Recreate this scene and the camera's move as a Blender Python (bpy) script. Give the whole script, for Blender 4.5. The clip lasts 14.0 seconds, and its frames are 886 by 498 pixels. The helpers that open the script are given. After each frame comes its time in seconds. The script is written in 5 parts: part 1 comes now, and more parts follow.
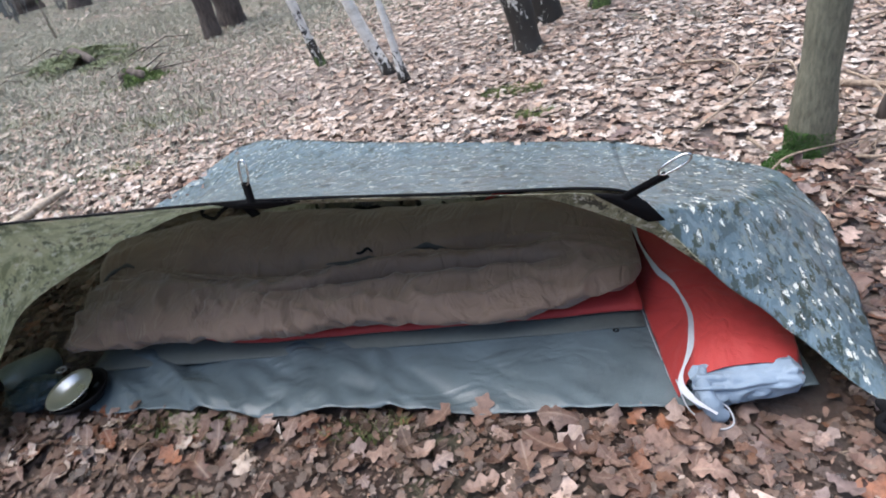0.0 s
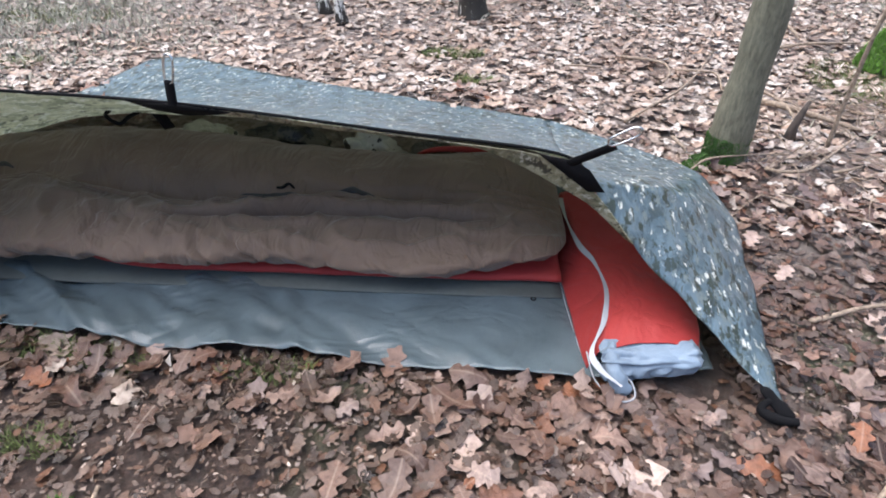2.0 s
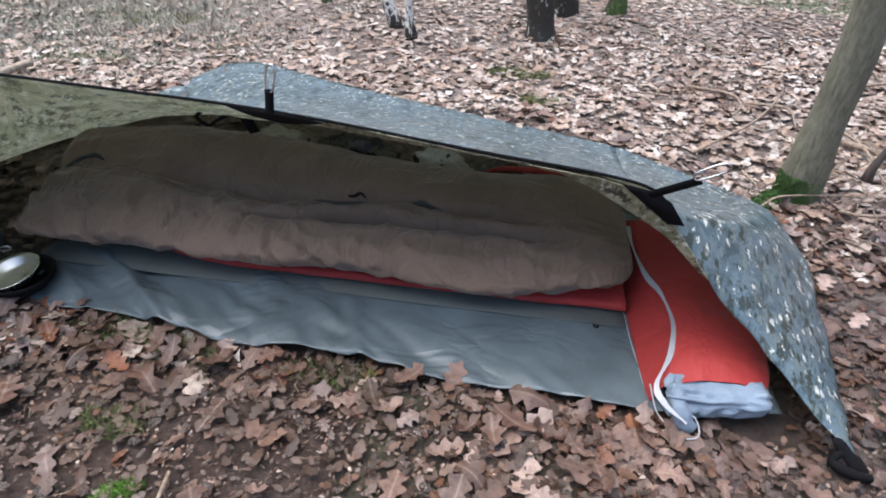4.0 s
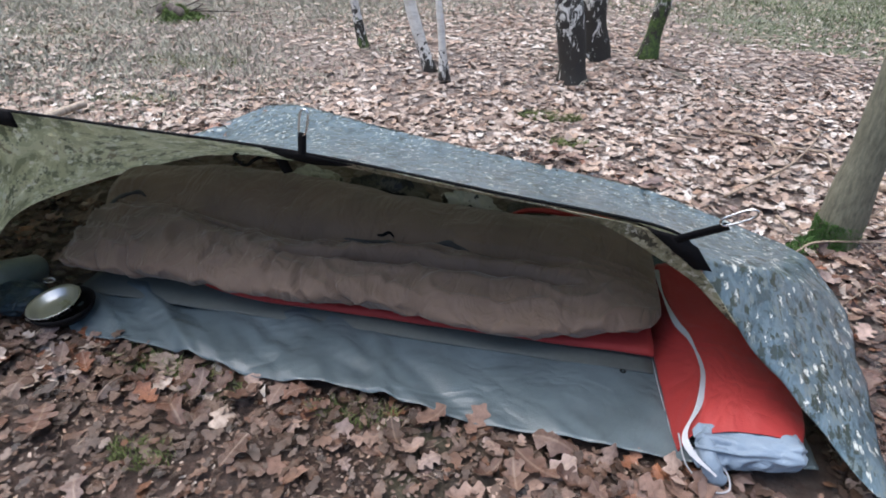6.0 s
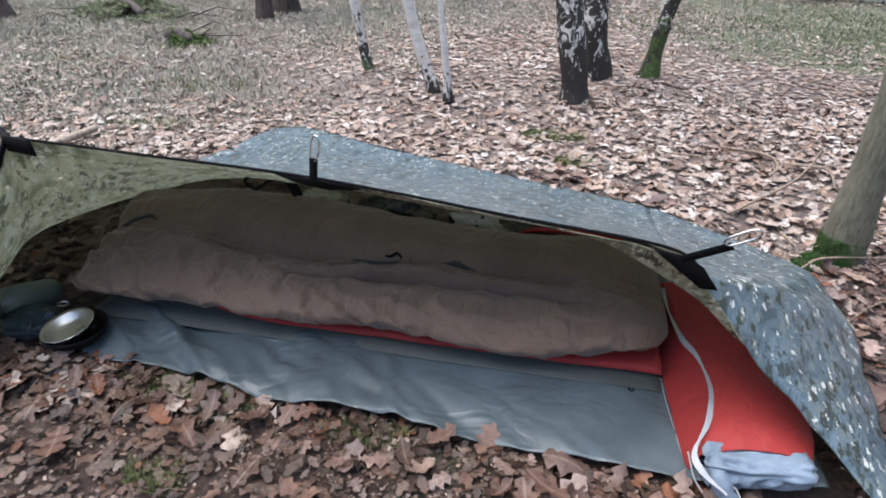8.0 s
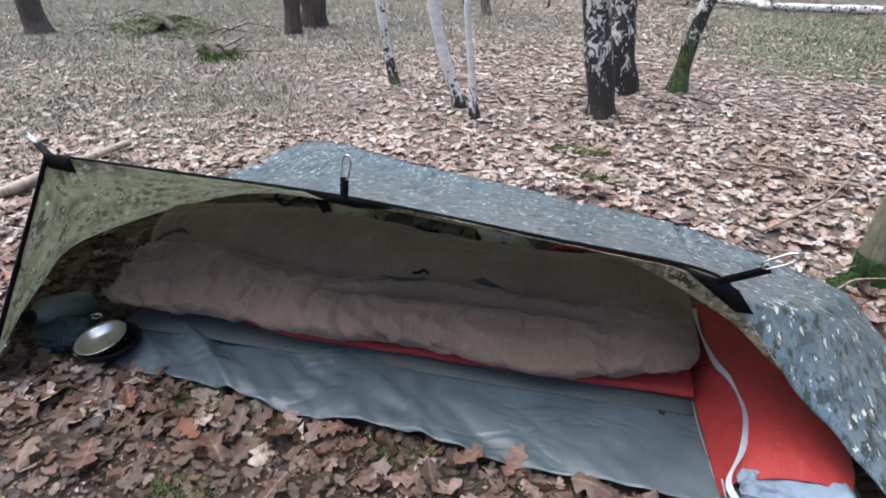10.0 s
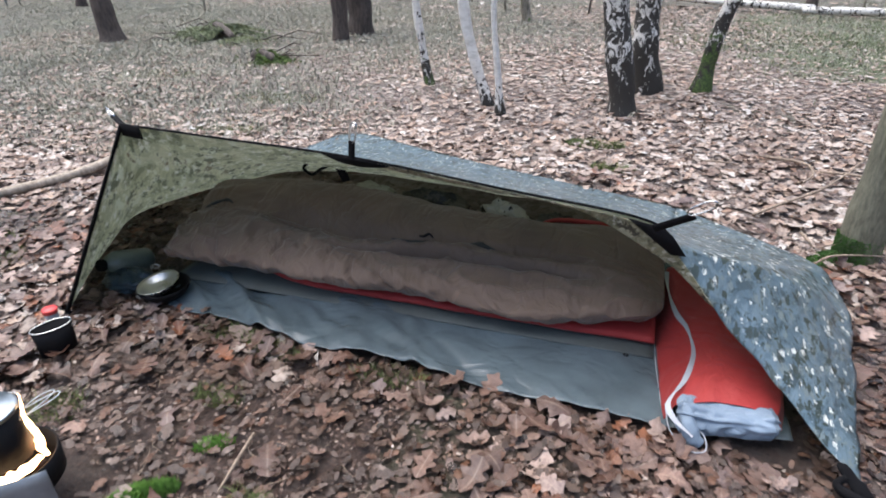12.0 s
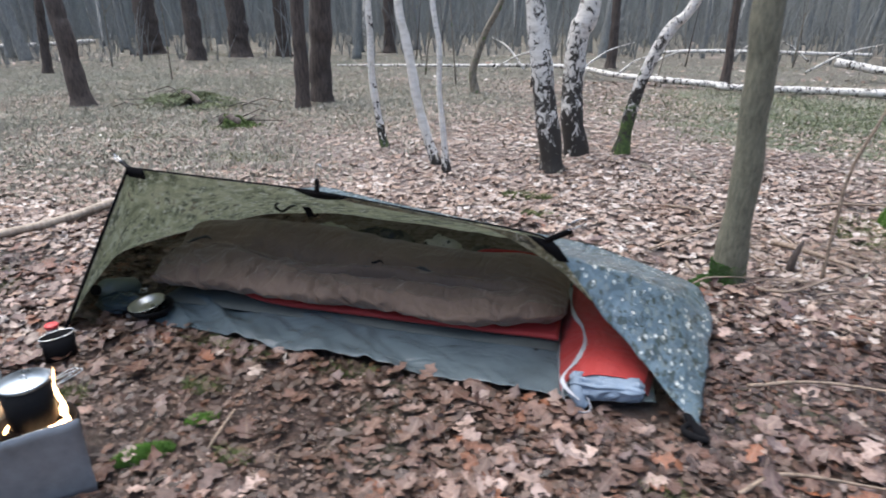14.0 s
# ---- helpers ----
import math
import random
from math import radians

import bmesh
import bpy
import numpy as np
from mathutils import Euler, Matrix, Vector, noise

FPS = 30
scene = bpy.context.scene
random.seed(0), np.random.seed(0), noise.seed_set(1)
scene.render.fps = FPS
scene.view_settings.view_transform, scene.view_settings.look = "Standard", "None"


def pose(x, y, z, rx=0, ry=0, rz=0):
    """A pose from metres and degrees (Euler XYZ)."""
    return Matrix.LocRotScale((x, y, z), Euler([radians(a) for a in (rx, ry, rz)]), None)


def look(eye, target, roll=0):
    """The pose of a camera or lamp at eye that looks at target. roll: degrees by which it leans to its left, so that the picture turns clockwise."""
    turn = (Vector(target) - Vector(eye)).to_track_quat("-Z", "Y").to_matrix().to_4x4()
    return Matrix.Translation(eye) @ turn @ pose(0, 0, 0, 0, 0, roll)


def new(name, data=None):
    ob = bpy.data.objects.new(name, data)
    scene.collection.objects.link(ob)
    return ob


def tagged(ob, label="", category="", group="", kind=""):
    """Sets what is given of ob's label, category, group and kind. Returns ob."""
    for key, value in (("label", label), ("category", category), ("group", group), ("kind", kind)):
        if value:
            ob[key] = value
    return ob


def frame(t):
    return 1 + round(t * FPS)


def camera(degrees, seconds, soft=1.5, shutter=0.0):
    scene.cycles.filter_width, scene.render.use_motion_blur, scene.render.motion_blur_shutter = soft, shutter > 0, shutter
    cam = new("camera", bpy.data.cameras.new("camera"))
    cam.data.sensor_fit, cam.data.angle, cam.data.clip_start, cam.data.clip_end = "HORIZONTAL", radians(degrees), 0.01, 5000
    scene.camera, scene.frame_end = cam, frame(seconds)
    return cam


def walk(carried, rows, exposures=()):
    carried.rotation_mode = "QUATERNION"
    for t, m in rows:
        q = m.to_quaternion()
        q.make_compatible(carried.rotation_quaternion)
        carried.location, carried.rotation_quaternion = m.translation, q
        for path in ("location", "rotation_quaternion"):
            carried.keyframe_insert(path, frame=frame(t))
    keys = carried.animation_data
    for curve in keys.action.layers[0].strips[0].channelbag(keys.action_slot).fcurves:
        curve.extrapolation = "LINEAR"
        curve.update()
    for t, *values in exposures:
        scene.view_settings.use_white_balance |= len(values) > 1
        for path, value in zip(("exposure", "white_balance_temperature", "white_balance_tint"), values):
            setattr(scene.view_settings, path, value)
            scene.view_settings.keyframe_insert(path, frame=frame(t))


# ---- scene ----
import functools

cam = camera(73.9, 14.0, 1.8, 0.3)
PATH = [
    (0, (0.56, -1.466, 1.339), (0.181, 0.172, 0.255), -13.6),
    (0.5, (0.592, -1.475, 1.29), (0.164, 0.144, 0.196), -9.2),
    (1, (0.618, -1.439, 1.265), (0.26, 0.177, 0.141), -6.1),
    (1.5, (0.549, -1.459, 1.263), (0.396, 0.151, 0.086), -1.8),
    (2, (0.477, -1.457, 1.262), (0.417, 0.145, 0.066), 0.6),
    (2.5, (0.439, -1.462, 1.258), (0.396, 0.137, 0.058), 2.1),
    (3, (0.405, -1.472, 1.26), (0.337, 0.13, 0.065), 3.7),
    (3.5, (0.388, -1.473, 1.272), (0.257, 0.136, 0.09), 3.2),
    (6, (0.409, -1.48, 1.294), (0.094, 0.19, 0.238), 1.2),
    (6.5, (0.406, -1.48, 1.307), (0.079, 0.199, 0.272), 1.1),
    (7, (0.408, -1.485, 1.307), (0.073, 0.201, 0.285), 1.0),
    (7.5, (0.416, -1.489, 1.313), (0.082, 0.204, 0.301), 0.7),
    (8, (0.4, -1.498, 1.317), (0.065, 0.198, 0.311), 0.4),
    (10.5, (0.379, -1.489, 1.333), (-0.062, 0.207, 0.37), -0.6),
    (11, (0.382, -1.492, 1.33), (-0.087, 0.2, 0.372), -1.0),
    (11.5, (0.453, -1.579, 1.339), (-0.049, 0.105, 0.384), -1.1),
    (12, (0.642, -1.788, 1.331), (0.073, -0.119, 0.387), -1.4),
    (12.5, (0.676, -1.968, 1.365), (0.073, -0.294, 0.453), -1.9),
    (13, (0.593, -2.166, 1.351), (0.023, -0.451, 0.493), -1.6),
    (13.5, (0.598, -2.27, 1.377), (0.08, -0.509, 0.583), -0.7),
    (14, (0.867, -2.296, 1.391), (0.407, -0.499, 0.644), -0.0),
]
walk(cam, [(t, look(eye, target, roll)) for t, eye, target, roll in PATH], [(0.0, 1.28), (1.0, 1.29), (2.0, 1.38), (3.5, 1.23), (6.0, 1.13), (12.5, 1.20), (13.5, 1.22), (14.0, 1.08)])

# ---- light ----
world = bpy.data.worlds.new("overcast_sky")
scene.world = world
world.use_nodes = True
wn = world.node_tree
sky = wn.nodes.new("ShaderNodeTexSky")
sky.sky_type, sky.sun_disc = "NISHITA", False
sky.sun_elevation, sky.sun_rotation = radians(72), radians(-72)
sky.air_density, sky.dust_density, sky.ozone_density = 1.0, 3.0, 2.0
wn.links.new(sky.outputs[0], wn.nodes["Background"].inputs[0])
wn.nodes["Background"].inputs[1].default_value = 0.15

sun_data = bpy.data.lights.new("sun", "SUN")
sun_data.energy, sun_data.angle, sun_data.color = 2.05, radians(80), (1.0, 0.98, 0.95)
sun = new("sun", sun_data)
sun.matrix_world = look((-2.8, 0.9, 9), (0, 0, 0))


# ---- materials ----
def mat(name, rough=0.7, metal=0.0, spec=0.5):
    m = bpy.data.materials.new(name)
    m.use_nodes = True
    b = m.node_tree.nodes["Principled BSDF"]
    b.inputs["Roughness"].default_value = rough
    b.inputs["Metallic"].default_value = metal
    b.inputs["Specular IOR Level"].default_value = spec
    return m, m.node_tree, b


def node(nt, kind, **values):
    n = nt.nodes.new(kind)
    for key, value in values.items():
        n.inputs[key.replace("_", " ")].default_value = value
    return n


def coords(nt, scale=(1, 1, 1), turn=(0, 0, 0), world_space=False):
    c = nt.nodes.new("ShaderNodeNewGeometry" if world_space else "ShaderNodeTexCoord")
    m = node(nt, "ShaderNodeMapping", Scale=scale, Rotation=turn)
    nt.links.new(c.outputs["Position" if world_space else "Object"], m.inputs[0])
    return m.outputs[0]


def noise_tex(nt, vec, scale, detail=4.0, rough=0.55, distortion=0.0):
    n = node(nt, "ShaderNodeTexNoise", Scale=scale, Detail=detail, Roughness=rough, Distortion=distortion)
    nt.links.new(vec, n.inputs["Vector"])
    return n.outputs[0]


def ramp(nt, fac, stops, interpolation="LINEAR"):
    r = nt.nodes.new("ShaderNodeValToRGB")
    r.color_ramp.interpolation = interpolation
    while len(r.color_ramp.elements) < len(stops):
        r.color_ramp.elements.new(0.5)
    for e, (pos, col) in zip(r.color_ramp.elements, stops):
        e.position = pos
        e.color = (*col, 1) if len(col) == 3 else col
    nt.links.new(fac, r.inputs[0])
    return r.outputs[0]


def mix(nt, fac, a, b, blend="MIX"):
    n = nt.nodes.new("ShaderNodeMix")
    n.data_type, n.blend_type = "RGBA", blend
    for sock, value in ((n.inputs[0], fac), (n.inputs[6], a), (n.inputs[7], b)):
        if hasattr(value, "is_linked"):
            nt.links.new(value, sock)
        elif isinstance(value, tuple):
            sock.default_value = (*value, 1)
        else:
            sock.default_value = value
    return n.outputs[2]


def bump(nt, b, height, strength=0.3, distance=0.01):
    n = node(nt, "ShaderNodeBump", Strength=strength, Distance=distance)
    nt.links.new(height, n.inputs["Height"])
    nt.links.new(n.outputs[0], b.inputs["Normal"])


def grey(v):
    return (v, v, v)


def plain(name, col, rough=0.6, metal=0.0, grain=60.0, depth=0.15, vary=0.25, spec=0.5):
    """One colour with soft stains and a fine grain."""
    m, nt, b = mat(name, rough, metal, spec)
    v = coords(nt)
    stain = noise_tex(nt, v, 7.0, 5.0)
    fine = noise_tex(nt, v, grain, 3.0)
    lo, hi = tuple(c * (1 - vary) for c in col), tuple(min(1, c * (1 + vary)) for c in col)
    nt.links.new(mix(nt, 0.25, ramp(nt, stain, [(0.3, lo), (0.7, hi)]), ramp(nt, fine, [(0.3, lo), (0.7, hi)])), b.inputs["Base Color"])
    nt.links.new(ramp(nt, stain, [(0.3, grey(max(0.02, rough - 0.12))), (0.7, grey(min(1, rough + 0.12)))]), b.inputs["Roughness"])
    bump(nt, b, fine, depth, 0.004)
    return m


def flecks(nt, v, scale, share, big, seed):
    """Scattered irregular flecks: a mask, 1 inside them."""
    shift = node(nt, "ShaderNodeMapping", Location=(seed, seed * 0.7, seed * 1.3))
    nt.links.new(v, shift.inputs[0])
    torn = node(nt, "ShaderNodeTexNoise", Scale=scale * 2.0, Detail=4.0, Roughness=0.65)
    nt.links.new(shift.outputs[0], torn.inputs["Vector"])
    cell = node(nt, "ShaderNodeTexVoronoi", Scale=scale)
    nt.links.new(mix(nt, 2.2 / scale, shift.outputs[0], torn.outputs[1], "ADD"), cell.inputs["Vector"])
    split = nt.nodes.new("ShaderNodeSeparateColor")
    nt.links.new(cell.outputs["Color"], split.inputs[0])
    reach = node(nt, "ShaderNodeMapRange", From_Min=1 - share, From_Max=1.0, To_Min=0.0, To_Max=big)
    nt.links.new(split.outputs[0], reach.inputs[0])
    inside = nt.nodes.new("ShaderNodeMath")
    inside.operation = "SUBTRACT"
    nt.links.new(reach.outputs[0], inside.inputs[0])
    nt.links.new(cell.outputs["Distance"], inside.inputs[1])
    return ramp(nt, inside.outputs[0], [(0.0, grey(0)), (0.05, grey(1))])


def camo_material(name, base_stops, dark_col, fleck_col, pale_or_glint_col, through_col, wet, clear=0.5, size=1.0, share=0.55, splash=0.3, stretch=(1, 0.7, 1), turn=0.0):
    """Printed cloth: broad patches, torn dark and light flecks, and small pale ones, which on the wet cloth paint the
    glints of drops.
    """
    m, nt, b = mat(name, 0.35, 0.0, 0.5)
    v = coords(nt)
    # turned about the upright axis first, stretched afterwards
    lie = node(nt, "ShaderNodeMapping", Scale=stretch)
    nt.links.new(coords(nt, (1, 1, 1), (0, 0, turn)), lie.inputs[0])
    w = lie.outputs[0]
    base = ramp(nt, noise_tex(nt, w, 5.5 * size, 6.0, 0.72, 0.6), [(p, c) for p, c in zip((0.0, 0.43, 0.52, 0.61), base_stops)], "CONSTANT")
    col = mix(nt, flecks(nt, w, 15.0 * size, share, 0.75, 3.1), base, dark_col)
    col = mix(nt, flecks(nt, w, 19.0 * size, share * 0.8, 0.7, 7.7), col, fleck_col)
    col = mix(nt, flecks(nt, w, 24.0 * size, splash, 0.62, 12.4), col, pale_or_glint_col)
    col = mix(nt, 0.4, col, mix(nt, noise_tex(nt, v, 4.0, 5.0), (0.5, 0.5, 0.5), (1.35, 1.35, 1.35)), "MULTIPLY")
    nt.links.new(col, b.inputs["Base Color"])
    nt.links.new(ramp(nt, noise_tex(nt, v, 5.0, 4.0), [(0.3, grey(0.26)), (0.7, grey(0.5))]), b.inputs["Roughness"])
    b.inputs["Coat Weight"].default_value = wet
    b.inputs["Coat Roughness"].default_value = 0.25
    bump(nt, b, mix(nt, 0.35, noise_tex(nt, v, 14.0, 5.0), noise_tex(nt, v, 90.0, 2.0)), 0.6, 0.008)
    # thin cloth lets daylight through
    thin = nt.nodes.new("ShaderNodeBsdfTranslucent")
    nt.links.new(mix(nt, 0.3, col, through_col), thin.inputs[0])
    both = nt.nodes.new("ShaderNodeMixShader")
    both.inputs[0].default_value = clear
    nt.links.new(b.outputs[0], both.inputs[1])
    nt.links.new(thin.outputs[0], both.inputs[2])
    nt.links.new(both.outputs[0], nt.nodes["Material Output"].inputs[0])
    return m


def bark_material(name, dark, light, scale=(14, 14, 3), moss=0.0, rough=0.85, depth=0.6):
    m, nt, b = mat(name, rough)
    v = coords(nt, scale)
    n = noise_tex(nt, v, 2.0, 7.0, 0.65, 0.4)
    col = ramp(nt, n, [(0.32, dark), (0.68, light)])
    if moss:
        patch = ramp(nt, noise_tex(nt, coords(nt), 6.0, 5.0), [(0.62 - moss * 0.16, grey(0)), (0.72 - moss * 0.16, grey(1))])
        col = mix(nt, patch, col, (0.06, 0.11, 0.02))
    nt.links.new(col, b.inputs["Base Color"])
    bump(nt, b, n, depth, 0.02)
    return m


def birch_material(name, black_to, clean=-0.02, moss_to=0.0):
    """White bark with dark diamond scars; the foot of an old stem is cracked and dark up to black_to metres."""
    m, nt, b = mat(name, 0.7)
    v = coords(nt)
    paper = ramp(nt, noise_tex(nt, coords(nt, (6, 6, 16)), 2.0, 6.0, 0.65, 0.5), [(0.28, (0.44, 0.42, 0.38)), (0.55, (0.66, 0.64, 0.60))])
    scars = noise_tex(nt, coords(nt, (11, 11, 7)), 1.3, 5.0, 0.68, 1.2)
    sep = nt.nodes.new("ShaderNodeSeparateXYZ")
    nt.links.new(v, sep.inputs[0])
    low = node(nt, "ShaderNodeMapRange", From_Min=0.0, From_Max=black_to * 3.4, To_Min=0.205, To_Max=clean)
    nt.links.new(sep.outputs[2], low.inputs[0])
    add = nt.nodes.new("ShaderNodeMath")
    nt.links.new(scars, add.inputs[0])
    nt.links.new(low.outputs[0], add.inputs[1])
    mask = ramp(nt, add.outputs[0], [(0.535, grey(0)), (0.575, grey(1))])
    col = mix(nt, mask, paper, (0.025, 0.022, 0.018))
    if moss_to:
        creep = node(nt, "ShaderNodeMapRange", From_Min=0.0, From_Max=moss_to, To_Min=0.17, To_Max=-0.10)
        nt.links.new(sep.outputs[2], creep.inputs[0])
        total = nt.nodes.new("ShaderNodeMath")
        nt.links.new(noise_tex(nt, coords(nt, (9, 9, 5)), 1.4, 5.0, 0.65, 0.8), total.inputs[0])
        nt.links.new(creep.outputs[0], total.inputs[1])
        col = mix(nt, ramp(nt, total.outputs[0], [(0.55, grey(0)), (0.63, grey(1))]), col, ramp(nt, noise_tex(nt, v, 60.0, 3.0), [(0.3, (0.022, 0.040, 0.010)), (0.7, (0.085, 0.14, 0.03))]))
    nt.links.new(col, b.inputs["Base Color"])
    bump(nt, b, noise_tex(nt, coords(nt, (12, 12, 8)), 3.0, 6.0), 0.6, 0.015)
    return m


PALE = [(0.0, (0.123, 0.087, 0.069)), (0.12, (0.190, 0.132, 0.103)), (0.22, (0.123, 0.081, 0.062)), (0.32, (0.331, 0.273, 0.234)), (0.44, (0.395, 0.344, 0.308)), (0.56, (0.285, 0.191, 0.137)), (0.66, (0.432, 0.390, 0.359)), (0.78, (0.340, 0.252, 0.195)), (0.9, (0.533, 0.513, 0.487)), (1.0, (0.211, 0.166, 0.137))]
DAMP = [(0.0, (0.029, 0.015, 0.011)), (0.12, (0.073, 0.039, 0.028)), (0.24, (0.129, 0.079, 0.062)), (0.34, (0.275, 0.198, 0.168)), (0.42, (0.086, 0.052, 0.041)), (0.49, (0.215, 0.084, 0.041)), (0.56, (0.112, 0.065, 0.050)), (0.66, (0.146, 0.110, 0.105)), (0.77, (0.396, 0.305, 0.267)), (0.84, (0.103, 0.057, 0.041)), (0.92, (0.232, 0.150, 0.120)), (1.0, (0.047, 0.028, 0.020))]


HUMUS = [(0.0, (0.022, 0.013, 0.010)), (0.2, (0.055, 0.034, 0.025)), (0.4, (0.10, 0.064, 0.048)), (0.55, (0.045, 0.028, 0.021)), (0.7, (0.14, 0.096, 0.076)), (0.82, (0.11, 0.048, 0.024)), (0.93, (0.075, 0.048, 0.037)), (1.0, (0.20, 0.16, 0.14))]


def leaf_material(name, per_object, palette, dry=0.0):
    m, nt, b = mat(name, 0.42, 0.0, 0.5)
    if per_object:
        rnd = nt.nodes.new("ShaderNodeObjectInfo").outputs["Random"]
    else:
        rnd = nt.nodes.new("ShaderNodeNewGeometry").outputs["Random Per Island"]
    col = ramp(nt, rnd, palette)
    v = coords(nt)
    n = noise_tex(nt, v, 40.0, 6.0, 0.7)
    # drier and damper stretches of the wood floor
    col = mix(nt, 0.85, col, ramp(nt, noise_tex(nt, coords(nt, (1, 1, 1), (0, 0, 0), True), 1.6, 4.0, 0.65), [(0.32, (0.72, 0.60, 0.53)), (0.5, (1.05, 1.02, 1.0)), (0.68, (1.3, 1.3, 1.3))]), "MULTIPLY")
    nt.links.new(mix(nt, 0.85, col, ramp(nt, n, [(0.33, (0.40, 0.34, 0.31)), (0.5, (0.92, 0.90, 0.88)), (0.68, (1.28, 1.26, 1.24))]), "MULTIPLY"), b.inputs["Base Color"])
    nt.links.new(ramp(nt, rnd, [(0.0, grey(0.25 + dry)), (1.0, grey(0.45 + dry))]), b.inputs["Roughness"])
    if per_object:
        # a paler midrib
        sep = nt.nodes.new("ShaderNodeSeparateXYZ")
        nt.links.new(v, sep.inputs[0])
        side = nt.nodes.new("ShaderNodeMath")
        side.operation = "ABSOLUTE"
        nt.links.new(sep.outputs[0], side.inputs[0])
        rib = ramp(nt, side.outputs[0], [(0.0, grey(0.3)), (0.0014, grey(0))])
        under = b.inputs["Base Color"].links[0].from_socket
        nt.links.new(mix(nt, rib, under, (0.42, 0.33, 0.26)), b.inputs["Base Color"])
    bump(nt, b, n, 0.9, 0.008)
    return m


def ground_material():
    m, nt, b = mat("leaf_mould_soil", 0.8)
    v = coords(nt)
    soil = ramp(nt, noise_tex(nt, v, 9.0, 8.0, 0.7), [(0.3, (0.034, 0.018, 0.013)), (0.55, (0.088, 0.050, 0.037)), (0.75, (0.16, 0.110, 0.090))])
    soil = mix(nt, 0.9, soil, ramp(nt, noise_tex(nt, v, 75.0, 7.0, 0.75), [(0.34, (0.30, 0.27, 0.25)), (0.5, (0.9, 0.9, 0.9)), (0.62, (1.5, 1.45, 1.4)), (0.70, (3.0, 3.0, 3.0))]), "MULTIPLY")
    vor = nt.nodes.new("ShaderNodeTexVoronoi")
    vor.inputs["Scale"].default_value = 34.0
    nt.links.new(mix(nt, 0.06, v, noise_tex(nt, v, 6.0, 3.0)), vor.inputs["Vector"])
    sep = nt.nodes.new("ShaderNodeSeparateColor")
    nt.links.new(vor.outputs["Color"], sep.inputs[0])
    litter = ramp(nt, sep.outputs[0], [(0.0, (0.16, 0.118, 0.095)), (0.35, (0.27, 0.212, 0.182)), (0.7, (0.37, 0.315, 0.283)), (1.0, (0.20, 0.152, 0.125))])
    far = ramp(nt, noise_tex(nt, v, 0.9, 4.0), [(0.32, grey(0.5)), (0.55, grey(0.95))])
    sep2 = nt.nodes.new("ShaderNodeVectorMath")
    sep2.operation = "DISTANCE"
    sep2.inputs[1].default_value = (0.1, -0.7, 0.0)
    nt.links.new(v, sep2.inputs[0])
    reach = node(nt, "ShaderNodeMapRange", From_Min=0.9, From_Max=2.2, To_Min=0.12, To_Max=1.0)
    nt.links.new(sep2.outputs["Value"], reach.inputs[0])
    cover = nt.nodes.new("ShaderNodeMath")
    cover.operation = "MULTIPLY"
    nt.links.new(far, cover.inputs[0])
    nt.links.new(reach.outputs[0], cover.inputs[1])
    col = mix(nt, cover.outputs[0], soil, litter)
    # moss and thin winter grass in broad patches
    grass = ramp(nt, noise_tex(nt, v, 22.0, 6.0, 0.7), [(0.3, (0.048, 0.046, 0.030)), (0.7, (0.15, 0.145, 0.105))])
    away = node(nt, "ShaderNodeMapRange", From_Min=3.0, From_Max=10.0, To_Min=-0.06, To_Max=0.24)
    nt.links.new(sep2.outputs["Value"], away.inputs[0])
    green = nt.nodes.new("ShaderNodeMath")
    nt.links.new(noise_tex(nt, v, 0.33, 5.0, 0.6, 0.3), green.inputs[0])
    nt.links.new(away.outputs[0], green.inputs[1])
    patch = ramp(nt, green.outputs[0], [(0.50, grey(0)), (0.64, grey(0.85))])
    col = mix(nt, patch, col, grass)
    lawn = nt.nodes.new("ShaderNodeVectorMath")
    lawn.operation = "DISTANCE"
    lawn.inputs[1].default_value = (5.0, 7.4, 0.0)
    nt.links.new(v, lawn.inputs[0])
    near = node(nt, "ShaderNodeMapRange", From_Min=1.5, From_Max=4.6, To_Min=0.28, To_Max=-0.12)
    nt.links.new(lawn.outputs["Value"], near.inputs[0])
    soft = nt.nodes.new("ShaderNodeMath")
    nt.links.new(noise_tex(nt, v, 0.9, 5.0, 0.6, 0.3), soft.inputs[0])
    nt.links.new(near.outputs[0], soft.inputs[1])
    moss = ramp(nt, noise_tex(nt, v, 30.0, 5.0, 0.7), [(0.3, (0.075, 0.092, 0.045)), (0.7, (0.18, 0.21, 0.12))])
    col = mix(nt, ramp(nt, soft.outputs[0], [(0.48, grey(0)), (0.62, grey(0.9))]), col, moss)
    nt.links.new(col, b.inputs["Base Color"])
    nt.links.new(ramp(nt, noise_tex(nt, v, 14.0, 5.0), [(0.35, grey(0.45)), (0.65, grey(0.9))]), b.inputs["Roughness"])
    bump(nt, b, noise_tex(nt, v, 34.0, 9.0, 0.8), 1.0, 0.045)
    return m


